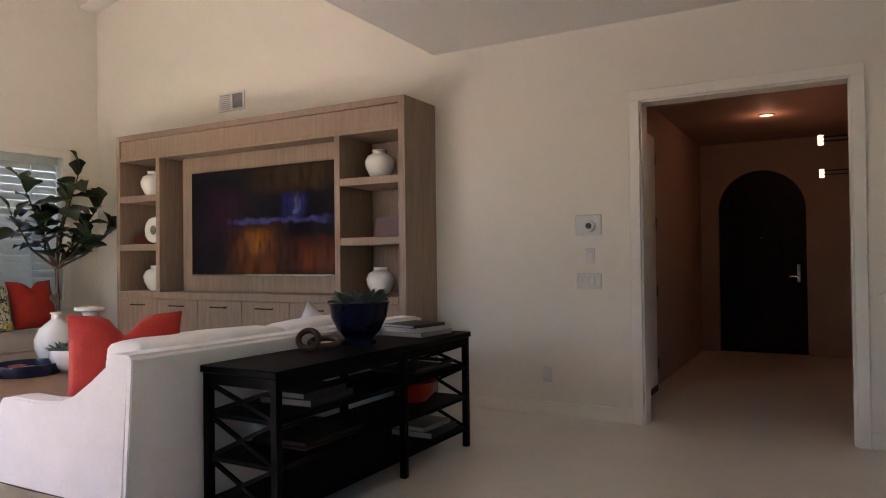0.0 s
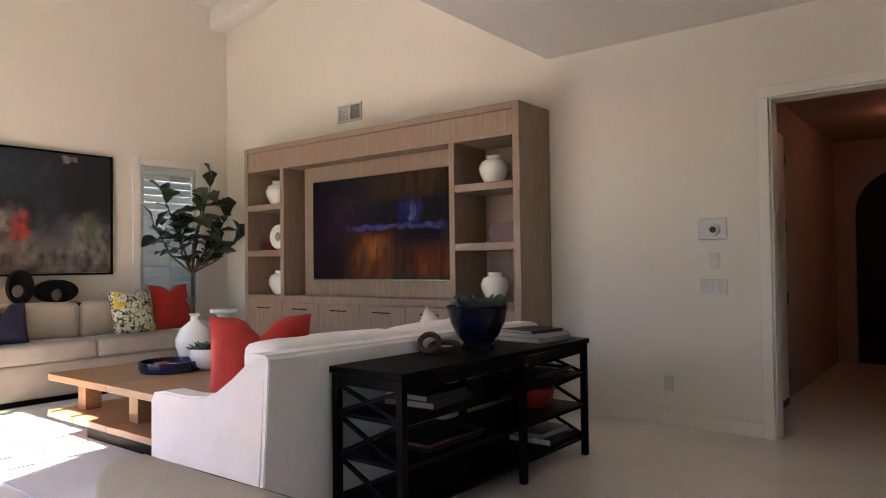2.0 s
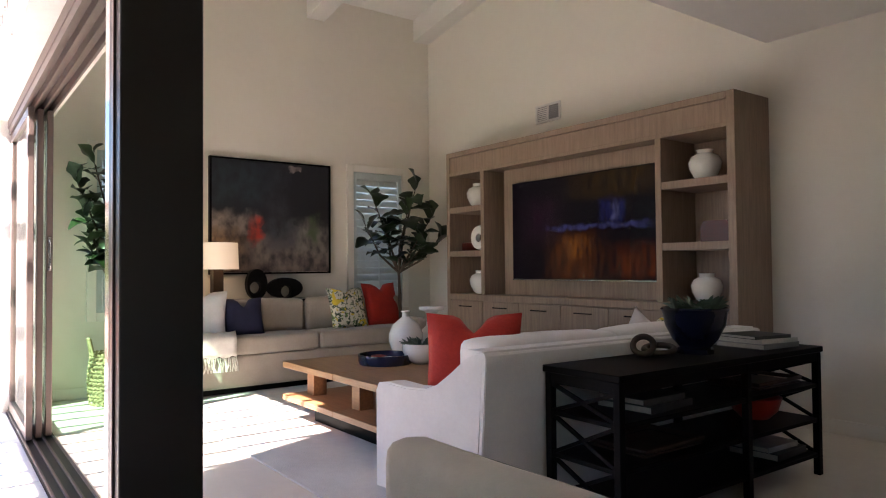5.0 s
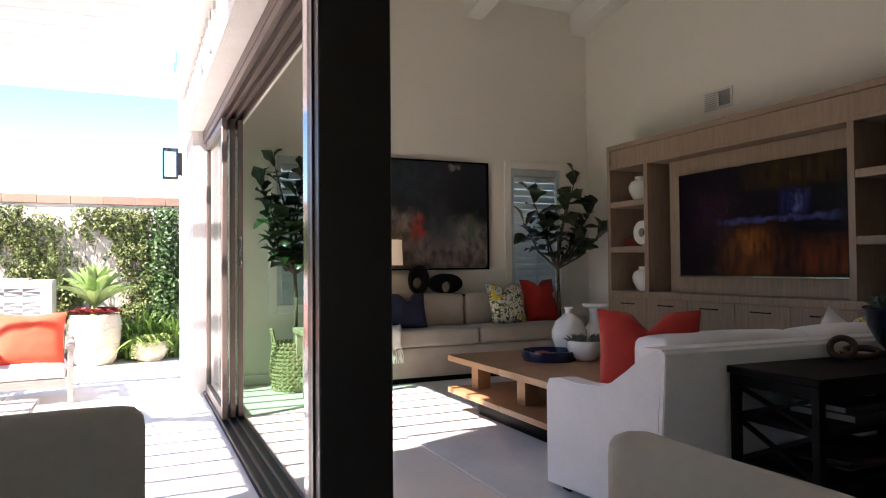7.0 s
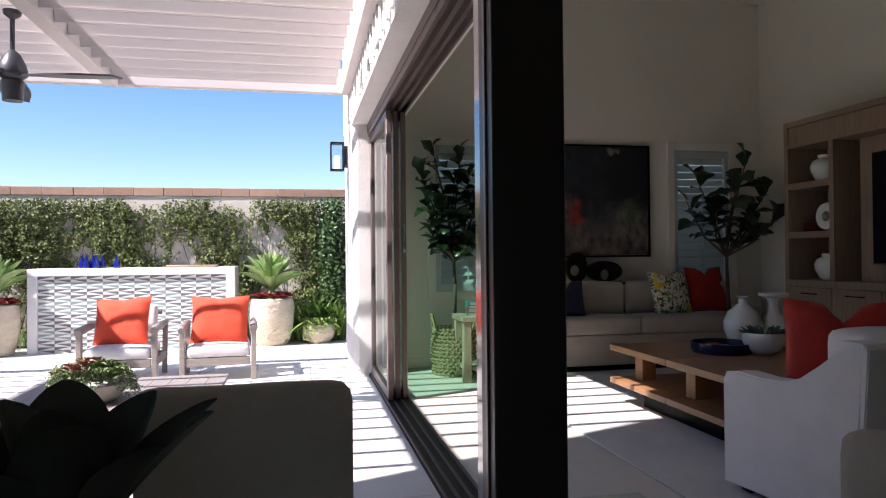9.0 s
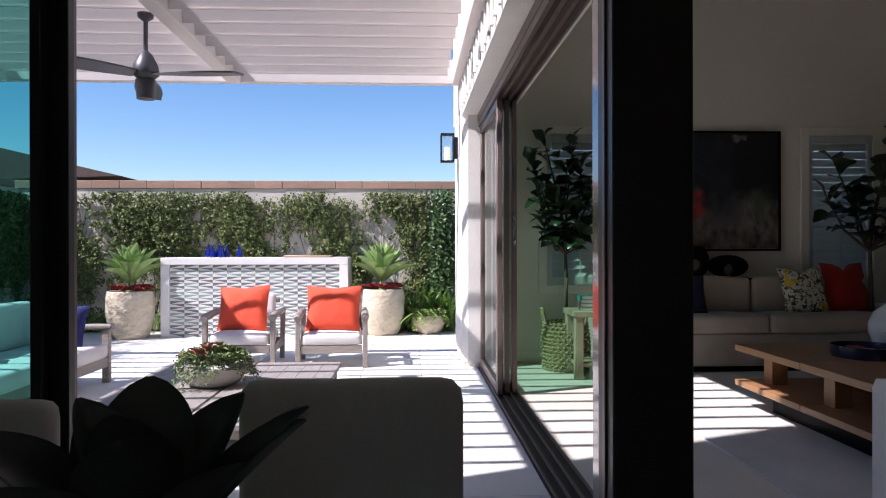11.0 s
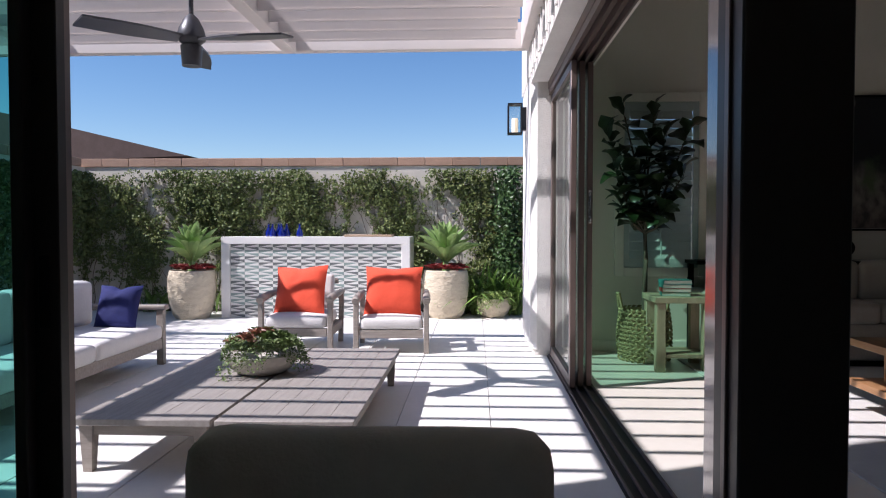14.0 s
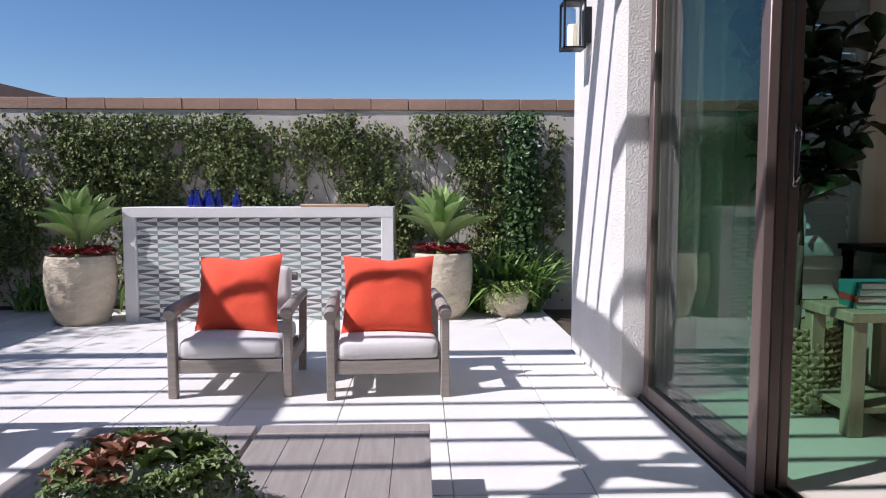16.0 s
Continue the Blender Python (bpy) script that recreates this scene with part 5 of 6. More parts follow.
def fig_tree(name, m, trunk, limbs, seed, label, leaves_each=10, size=1.12):
    f = thing(name, m, label, "plant")
    part("trunk", tube(bmesh.new(), trunk, [0.03 - 0.012 * i / (len(trunk) - 1) for i in range(len(trunk))], 9), TRUNK, f)
    rng = random.Random(seed)
    top = Vector(trunk[-1])
    for e in limbs:
        e = Vector(e)
        mid = top.lerp(e, 0.5) + Vector((rng.uniform(-0.05, 0.05), rng.uniform(-0.05, 0.05), -0.05))
        part("limb", tube(bmesh.new(), [top, mid, e], [0.016, 0.012, 0.006], 6), TRUNK, f)
        for k in range(leaves_each):
            s = 0.45 + 0.6 * k / (leaves_each - 1)
            p = top.lerp(mid, s * 2) if s < 0.5 else mid.lerp(e, (s - 0.5) * 2)
            az = k * 137.5 + rng.uniform(-25, 25)
            el = rng.uniform(-15, 50) if k < leaves_each - 2 else rng.uniform(45, 82)
            sc = size * rng.uniform(0.7, 1.1)
            part("fig_leaf", FIG[k % 3], None, f, m=Matrix.Translation(p) @ pose(0, 0, 0, 0, 0, az) @ pose(0, 0, 0, el, rng.uniform(-25, 25), 0) @ Matrix.Diagonal((sc, sc, sc, 1)))
    return f


fig_tree("fiddle_leaf_fig", pose(-7.30, 4.62, 0.0), [(0, 0, 0.2), (0.02, 0.01, 0.6), (-0.01, 0.02, 0.95), (0.0, 0.0, 1.22)],
         [(0.05, -0.48, 1.75), (-0.1, -0.30, 2.12), (0.12, 0.05, 1.95), (0.0, 0.26, 2.28), (0.1, 0.42, 1.9), (0.15, 0.52, 1.62), (-0.05, -0.12, 1.75), (0.2, 0.25, 1.55)], 7, "tall fiddle-leaf fig tree with a bushy crown", 10, 0.95)
bk_ = thing("planter_basket", pose(-7.30, 4.62, 0), "round woven basket planter holding a fig tree", "basket")
part("body", lathe(bmesh.new(), [(0, 0), (0.17, 0), (0.20, 0.1), (0.21, 0.3), (0.19, 0.36), (0.18, 0.36), (0.17, 0.24), (0, 0.24)], 28), SEAGRASS, bk_)
fig_tree("fiddle_leaf_fig", pose(-7.36, 1.40, 0.0), [(0, 0, 0.25), (0.01, 0.0, 0.6), (0.0, 0.01, 0.95), (0.0, 0.0, 1.2)],
         [(0.05, -0.22, 1.45), (0.08, -0.30, 1.8), (0.0, -0.34, 2.1), (0.0, -0.2, 2.3), (-0.1, 0.1, 2.3), (0.08, 0.15, 2.0), (0.1, 0.3, 1.7), (0.15, 0.1, 1.4), (0.1, 0.35, 2.1), (0.15, -0.1, 1.7), (0.1, 0.0, 2.0)], 11, "slim fiddle-leaf fig standard in a woven basket", 14, 0.78)


def woven_basket(m, label, r0, h):
    b = thing("woven_basket", m, label, "basket")
    part("lining", lathe(bmesh.new(), [(0, 0.01), (r0 * 0.86, 0.01), (r0 * 0.96, h * 0.4), (r0 * 0.90, h * 0.95), (r0 * 0.84, h * 0.95), (r0 * 0.8, h * 0.7), (0, h * 0.7)], 28), SEAGRASS, b)
    bm = bmesh.new()
    rows = 13
    for i in range(rows):
        z = h * (i + 0.5) / rows
        r = r0 * (0.88 + 0.12 * math.sin(math.pi * min(1, z / h * 0.9 + 0.1)))
        for k in range(26):
            t = TAU * (k + 0.5 * (i % 2)) / 26
            c = Vector((r * math.cos(t), r * math.sin(t), z))
            tang = Vector((-math.sin(t), math.cos(t), 0.35 if i % 2 else -0.35)).normalized()
            o = Vector((math.cos(t), math.sin(t), 0)) * 0.014
            l = 0.034
            hz = Vector((0, 0, 1)) * h / rows * 0.46
            vs = [bm.verts.new(p) for p in (c - tang * l, c + hz + o, c + tang * l, c - hz + o)]
            mid = bm.verts.new(c + o * 1.7)
            for a in range(4):
                bm.faces.new((vs[a], mid, vs[(a + 1) % 4])[::-1])
    part("weave", bm, SEAGRASS, b, "plaited seagrass")
    for sg in (-1, 1):
        hb = bmesh.new()
        tube(hb, [(0.02, sg * r0 * 0.86, h * 0.9), (0.0, sg * r0 * 0.98, h * 1.25), (-0.1, sg * r0 * 0.98, h * 1.25), (-0.12, sg * r0 * 0.86, h * 0.9)], 0.016, 6)
        part("handle", hb, SEAGRASS, b)


woven_basket(pose(-7.36, 1.40, 0), "tall seagrass basket with loop handles beside the glass doors", 0.24, 0.50)
sd = thing("side_table", pose(-6.98, 1.56, 0), "small square driftwood side table", "table")
part("top", abox(-0.24, 0.24, -0.22, 0.30, 0.60, 0.655, 0.006), SIDEWOOD, sd)
for x in (-0.22, 0.14):
    for y in (-0.20, 0.20):
        part("leg", abox(x, x + 0.08, y, y + 0.08, 0, 0.60, 0.005), SIDEWOOD, sd)
part("low_shelf", abox(-0.20, 0.20, -0.18, 0.26, 0.12, 0.155, 0.004), SIDEWOOD, sd)
for i, (cv, lb) in enumerate(((TEALBOOK, "teal book in a stack on the side table"), (REDBOOK, "red book in a stack on the side table"), (TEALBOOK, "teal book in the stack"), (TEALBOOK, "teal book on top of the stack"))):
    book(-6.92, 1.56, 0.655 + i * 0.035, 0.24, 0.20, 0.034, 80 + i * 3, cv, lb, "books on the side table")

# hall lamps
hl = thing("recessed_light", pose(-0.49, 8.12, 2.76), "lit round recessed ceiling light in the hall", "light")
part("ring", lathe(bmesh.new(), [(0.05, -0.002), (0.075, -0.01), (0.08, -0.001), (0.05, -0.001)], 24), PLASTIC, hl)
part("lens", lathe(bmesh.new(), [(0, -0.013), (0.055, -0.0115)], 24), BULB, hl)
for z, y in ((2.33, 7.35), (2.15, 8.6)):
    sc_ = thing("wall_sconce", pose(0.42, y, z), "black arm wall sconce with a small glowing shade", "sconce", "hall sconces")
    part("arm", box(abox(-0.39, 0.0, -0.012, 0.012, -0.02, -0.005), -0.39, 0.0, -0.012, 0.012, 0.02, 0.035), LANTERN, sc_)
    part("shade", tube(bmesh.new(), [(-0.41, 0, -0.045), (-0.41, 0, 0.045)], 0.024, 14), BULB, sc_, "glowing amber shade")
rp = thing("wall_art", pose(0.415, 9.3, 1.25), "tall narrow red wall panel in the hall", "art")
part("panel", abox(-0.02, 0.0, -0.3, 0.3, 0, 0.8, 0.003), REDART, rp)


# ---- dining area ----
dt = thing("dining_table", pose(0, 0, 0), "clear glass-topped dining table on a black base", "table")
part("top", abox(-1.545, -0.52, -1.75, 0.497, 0.738, 0.75, 0.003), TABLEGLASS, dt, "clear glass top with a green edge")
for y in (-1.30, -0.02):
    part("pedestal", prism(bmesh.new(), [(-1.18, 0.0), (-0.88, 0.0), (-0.93, 0.06), (-0.96, 0.70), (-0.92, 0.737), (-1.14, 0.737), (-1.10, 0.70), (-1.13, 0.06)], "y", y, y + 0.07), BLACKWOOD, dt)
part("stretcher", abox(-1.05, -1.01, -1.23, -0.02, 0.60, 0.66, 0.004), BLACKWOOD, dt)


def dining_chair(m, material, label, piped=True, hw=0.27, top=0.935):
    """Faces +x; its back stands at x 0."""
    c = thing("dining_chair", m, label, "chair", "chairs round the dining table")
    bm = bmesh.new()
    soft_box(bm, -0.09, 0.0, -hw, hw, 0.36, top, 0.04, 0.0)
    part("backrest", bm, material, c, smooth=60)
    part("seat", soft_box(bmesh.new(), 0.0, 0.48, -hw + 0.01, hw - 0.01, 0.36, 0.48, 0.03, 0.012), material, c, smooth=60)
    if piped:
        for x in (-0.079,):
            part("piping", tube(bmesh.new(), [(x, -hw + 0.011, 0.38), (x, -hw + 0.011, top - 0.045), (x, -hw + 0.018, top - 0.02), (x, -hw + 0.045, top - 0.010), (x, hw - 0.045, top - 0.010), (x, hw - 0.018, top - 0.02), (x, hw - 0.011, top - 0.045), (x, hw - 0.011, 0.38)], 0.003, 6), PIPING, c)
    for x in (-0.06, 0.40):
        for y in (-hw + 0.03, hw - 0.07):
            part("leg", abox(x, x + 0.04, y, y + 0.04, 0, 0.36, 0.003), BLACKWOOD, c)
    return c


dining_chair(pose(-1.46, -0.312, 0), GREYUP, "upholstered dining chair with grey fabric, tall square back", False, 0.195, 1.026)
dining_chair(pose(-1.65, -1.14, 0), GREYUP, "upholstered dining chair with piped edges at the table", True, 0.222, 0.955)
dining_chair(pose(-0.82, 0.575, 0, 0, 0, -89), GREYUP, "warm grey upholstered dining chair with dark piping at the table end", True, 0.27, 0.995)
pl = thing("potted_bromeliad", pose(-0.74, -0.382, 0.75), "dark broad-leaved plant in a tall pot on the table", "plant")
part("pot", lathe(bmesh.new(), [(0, 0), (0.05, 0), (0.06, 0.10), (0.065, 0.275), (0.055, 0.28), (0, 0.265)], 24), CONCRETE, pl)
lfm = [leaf_mesh("leaf", 0.150, 0.068, DARKPLANT, 0.18, 0.22, 0.003, 18, 2.0, 0.62), leaf_mesh("leaf", 0.155, 0.054, DARKPLANT, 0.30, 0.25, 0.003, 18, 2.0, 0.62)]
rngd = random.Random(8)
for i in range(20):
    inner = i < 11
    el = rngd.uniform(48, 80) if inner else rngd.uniform(4, 30)
    s = rngd.uniform(0.8, 1.0)
    part("leaf", lfm[0 if inner else 1], None, pl, m=pose(0, 0, 0.288 if inner else 0.255, 0, 0, i * 137.5) @ pose(0, 0.008, 0, el, rngd.uniform(-10, 10), 0) @ Matrix.Diagonal((s, s, s, 1)))

# ---- patio ----
tile = mesh_of(abox(0.003, 1.197, 0.003, 0.597, -0.02, 0.0, 0.002), PATIO, "paver")
for i in range(7):
    for j in range(14):
        part("paver", tile, None, patio_floor, m=pose(-10.95 + i * 1.2 - (0.6 if j % 2 else 0) * 0, 0.5 - 0.6 * (j + 1), 0))


def armchair(m, label):
    """Teak lounge chair that faces +x; origin on the ground in its middle."""
    c = thing("armchair", m, label, "chair", "patio armchairs")
    W, D = 0.75, 0.80
    hw, hd_ = W / 2, D / 2
    for sy in (-1, 1):
        y0, y1 = (sy * hw - 0.052, sy * hw) if sy > 0 else (sy * hw, sy * hw + 0.052)
        part("front_leg", box(bmesh.new(), hd_ - 0.065, hd_, y0, y1, 0, 0.515, 0.006), TEAK, c)
        part("back_leg", bar_between(bmesh.new(), (-hd_ + 0.12, (y0 + y1) / 2, 0.0), (-hd_ + 0.04, (y0 + y1) / 2, 0.535), 0.05, 0.05), TEAK, c)
        arm = bmesh.new()
        tube(arm, [(-hd_ + 0.0, (y0 + y1) / 2, 0.545), (0.0, (y0 + y1) / 2, 0.55), (hd_ - 0.01, (y0 + y1) / 2, 0.535), (hd_ + 0.02, (y0 + y1) / 2, 0.522)], [0.03, 0.038, 0.042, 0.036], 12)
        part("armrest", arm, TEAK, c, smooth=60)
        part("side_rail", abox(-hd_ + 0.08, hd_ - 0.065, y0 + 0.01, y1 - 0.01, 0.155, 0.24, 0.004), TEAK, c)
    part("front_rail", abox(hd_ - 0.05, hd_ - 0.01, -hw + 0.06, hw - 0.06, 0.155, 0.24, 0.004), TEAK, c)
    part("back_rail", abox(-hd_ + 0.05, -hd_ + 0.09, -hw + 0.06, hw - 0.06, 0.155, 0.24, 0.004), TEAK, c)
    bkm = pose(-hd_ + 0.12, 0, 0.25, 0, -14, 0)
    part("top_rail", abox(-0.05, -0.01, -hw + 0.07, hw - 0.07, 0.40, 0.46, 0.006), TEAK, c, m=bkm)
    for k in range(6):
        y = -hw + 0.14 + k * (W - 0.28) / 5
        part("back_slat", abox(-0.04, -0.02, y - 0.02, y + 0.02, 0.0, 0.40, 0.003), TEAK, c, m=bkm)
    part("seat_cushion", soft_box(bmesh.new(), -hd_ + 0.10, hd_ - 0.0, -hw + 0.065, hw - 0.065, 0.24, 0.36, 0.045, 0.02), CANVAS, c, smooth=60)
    part("back_cushion", soft_box(bmesh.new(), 0.0, 0.12, -hw + 0.10, hw - 0.10, 0.11, 0.49, 0.045, 0.0), CANVAS, c, m=bkm, smooth=60)
    return c


armchair(pose(-7.97, -2.02, 0, 0, 0, 2), "weathered teak lounge chair with white seat cushion")
armchair(pose(-7.92, -1.06, 0, 0, 0, 4), "weathered teak lounge chair with white cushion beside the pier")
throw_pillow(-7.84, -2.04, 0.35, 78, 0.59, ORANGE, "orange outdoor cushion on the teak chair", -18, 0.015, 0.18, "pillow", "orange patio cushions", 0.53, -3)
throw_pillow(-7.76, -1.05, 0.35, 88, 0.60, ORANGE, "orange outdoor cushion leaning in the teak chair", -18, 0.015, 0.18, "pillow", "orange patio cushions", 0.53)


def low_table(x0, x1, y0, y1, label):
    t = thing("outdoor_table", pose(x0, y0, 0), label, "table", "pair of low patio tables")
    W, D, H = x1 - x0, y1 - y0, 0.285
    part("end_board", abox(0, 0.10, 0, D, H - 0.035, H, 0.004), TEAK_TOP, t)
    part("end_board", abox(W - 0.10, W, 0, D, H - 0.035, H, 0.004), TEAK_TOP, t)
    n = 5
    w = D / n
    for i in range(n):
        part("plank", abox(0.103, W - 0.103, i * w + 0.0008, (i + 1) * w - 0.0008, H - 0.033, H - 0.001, 0.0012), TEAK_TOP, t)
    for y in (0.03, D - 0.055):
        part("side_rail", abox(0.06, W - 0.06, y, y + 0.025, H - 0.095, H - 0.036), TEAK, t)
    for x in (0.05, W - 0.075):
        part("end_rail", abox(x, x + 0.025, 0.055, D - 0.055, H - 0.095, H - 0.036), TEAK, t)
    for x in (0.03, W - 0.10):
        for y in (0.03, D - 0.10):
            lg = bmesh.new()
            lo = [lg.verts.new((x + a, y + b, 0)) for a, b in ((0.012, 0.012), (0.058, 0.012), (0.058, 0.058), (0.012, 0.058))]
            hi = [lg.verts.new((x + a, y + b, H - 0.036)) for a, b in ((0, 0), (0.07, 0), (0.07, 0.07), (0, 0.07))]
            for k in range(4):
                lg.faces.new((lo[k], lo[(k + 1) % 4], hi[(k + 1) % 4], hi[k]))
            lg.faces.new(lo[::-1])
            part("leg", lg, TEAK, t)
    return t


low_table(-6.22, -4.12, -1.50, -0.80, "low weathered teak patio table with planked top")
low_table(-6.22, -4.12, -2.24, -1.52, "low weathered teak patio table pushed against its twin")


def outdoor_sofa():
    s = thing("outdoor_sofa", pose(-6.95, -3.92, 0), "long teak patio sofa with white cushions", "sofa")
    L, D = 3.4, 0.88
    for x in (0.0, L - 0.06):
        part("front_leg", abox(x, x + 0.06, D - 0.065, D, 0, 0.50, 0.005), TEAK, s)
        part("back_leg", abox(x, x + 0.06, 0.0, 0.06, 0, 0.50, 0.005), TEAK, s)
        part("armrest", soft_box(bmesh.new(), x - 0.02, x + 0.08, -0.02, D + 0.03, 0.50, 0.55, 0.02, 0), TEAK, s, smooth=60)
    part("front_rail", abox(0.06, L - 0.06, D - 0.05, D - 0.01, 0.15, 0.24, 0.004), TEAK, s)
    part("back_rail", abox(0.06, L - 0.06, 0.0, 0.04, 0.15, 0.56, 0.004), TEAK, s)
    part("seat_deck", abox(0.06, L - 0.06, 0.04, D - 0.05, 0.205, 0.235), TEAK, s)
    w = (L - 0.14) / 3
    for i in range(3):
        a = 0.07 + i * w
        part("seat_cushion", soft_box(bmesh.new(), a + 0.004, a + w - 0.004, 0.16, D + 0.01, 0.235, 0.375, 0.05, 0.015), CANVAS, s, smooth=60)
        part("back_cushion", soft_box(bmesh.new(), a + 0.006, a + w - 0.006, 0.05, 0.25, 0.37, 0.77, 0.06, 0.01), CANVAS, s, smooth=60)
    return s


outdoor_sofa()
throw_pillow(-6.60, -3.34, 0.37, 86, 0.40, BLUE, "cobalt blue cushion at the end of the patio sofa", -20, 0.03)
throw_pillow(-4.35, -3.45, 0.37, -10, 0.50, ORANGE, "orange cushion on the patio sofa", 16, 0.03)


def bar_counter():
    b = thing("bar_counter", pose(-10.19, -3.74, 0), "white outdoor bar counter faced with triangle-patterned tiles", "bar")
    W, H, D = 2.64, 1.13, 0.62
    part("top", abox(-D, 0.0, 0, W, H - 0.10, H, 0.004), BARWHITE, b)
    part("side_panel", abox(-D, 0.0, 0, 0.12, 0, H - 0.101, 0.004), BARWHITE, b)
    part("side_panel", abox(-D, 0.0, W - 0.12, W, 0, H - 0.101, 0.004), BARWHITE, b)
    part("core", abox(-D + 0.05, -0.05, 0.121, W - 0.121, 0, H - 0.101), GROUT, b)
    cols, rows = 12, 12
    tw, tht = (W - 0.245) / cols, (H - 0.103) / rows
    made = []
    for g in (TILE_G, TILE_T):
        bm = bmesh.new()
        def quad(ps, mi):
            f = bm.faces.new([bm.verts.new(p) for p in ps])
            f.material_index = mi
        a, z0, z1 = 0.0, 0.0015, tht - 0.0015
        y0, y1, zm = 0.0015, tw - 0.0015, tht / 2
        quad([(a, y0, z0), (a, y1, z0), (a, y0, zm)], 0)
        quad([(a, y1, z0), (a, y1, zm), (a, y0, zm)], 1)
        quad([(a, y0, zm), (a, y1, zm), (a, y1, z1)], 0)
        quad([(a, y0, zm), (a, y1, z1), (a, y0, z1)], 1)
        for p, q in (((y0, z0), (y1, z0)), ((y1, z0), (y1, z1)), ((y1, z1), (y0, z1)), ((y0, z1), (y0, z0))):
            quad([(a, *p), (a - 0.012, *p), (a - 0.012, *q), (a, *q)], 0)
        made.append(mesh_of(bm, (TILE_W, g), "tile"))
    rng = random.Random(2)
    for i in range(cols):
        for j in range(rows):
            part("tile", made[1 if (j in (2, 3, 6, 7, 10) and rng.random() < 0.8) or rng.random() < 0.12 else 0], None, b, m=pose(-0.037, 0.1225 + i * tw, 0.001 + j * tht))
    return b


bar_counter()
for i, (dy, dx) in enumerate(((0.60, 0.2), (0.67, 0.15), (0.74, 0.22), (0.80, 0.14), (0.86, 0.2), (1.05, 0.18))):
    bo = thing("glass_bottle", pose(-10.19 - dx - 0.06, -3.74 + dy, 1.13), "small cobalt blue glass bottle on the bar", "bottle", "blue bottles")
    part("body", lathe(bmesh.new(), [(0, 0), (0.045, 0), (0.05, 0.02), (0.042, 0.07), (0.02, 0.12), (0.014, 0.15), (0.016, 0.175)], 18), COBALT, bo)
    part("stopper", lathe(bmesh.new(), [(0.014, 0.174), (0.016, 0.19), (0, 0.20)], 12), CHROME, bo)
cbd = thing("wooden_board", pose(-10.22, -1.68, 1.13), "pale wooden serving board on the bar edge", "board")
part("board", abox(-0.22, 0.028, -0.33, 0.33, 0.0, 0.03, 0.005), MAPLE, cbd)

# ---- planted pots ----
AG = [leaf_mesh("agave_leaf", 0.62, 0.155, AGAVE, 0.10, 0.40, 0.020, 10, 0.3, 0.56), leaf_mesh("agave_leaf", 0.56, 0.165, AGAVE, 0.28, 0.40, 0.020, 10, 0.3, 0.56)]
ROS = leaf_mesh("rosette_leaf", 0.125, 0.068, BURG, 0.2, 0.4, 0.008, 5, 2.5, 0.62)


def chiselled_pot(bm, profile, seg=110, rings=46, depth=0.010):
    """A turned pot whose outer face carries short slanting tool marks."""
    outer, inner = profile[0], profile[1]
    cum = [0.0]
    for (r0, z0), (r1, z1) in zip(outer, outer[1:]):
        cum.append(cum[-1] + math.hypot(r1 - r0, z1 - z0))
    rows = []
    for i in range(rings + 1):
        d = cum[-1] * i / rings
        k = min(max(j for j in range(len(cum)) if cum[j] <= d + 1e-9), len(outer) - 2)
        f = (d - cum[k]) / (cum[k + 1] - cum[k])
        r_, z_ = (outer[k][q] + f * (outer[k + 1][q] - outer[k][q]) for q in (0, 1))
        row = []
        for j in range(seg):
            t = TAU * j / seg
            c, s_ = math.cos(t), math.sin(t)
            u = noise.noise((c * 3.2, s_ * 3.2, z_ * 4.0))
            mark = abs(noise.noise((c * 5 + u, s_ * 5 + u, (z_ + 0.10 * math.sin(2 * t) + 0.05 * u) * 26)))
            rr = r_ + depth * (1.6 * mark - 0.5) + 0.006 * u
            row.append(bm.verts.new((rr * c, rr * s_, z_)))
        rows.append(row)
    for r_, z_ in inner:
        rows.append([bm.verts.new((r_ * math.cos(TAU * j / seg), r_ * math.sin(TAU * j / seg), z_)) for j in range(seg)])
    for a, b in zip(rows, rows[1:]):
        for j in range(seg):
            bm.faces.new((a[j], a[(j + 1) % seg], b[(j + 1) % seg], b[j]))
    bm.faces.new(rows[0][::-1])
    bm.faces.new(rows[-1])
    return bm


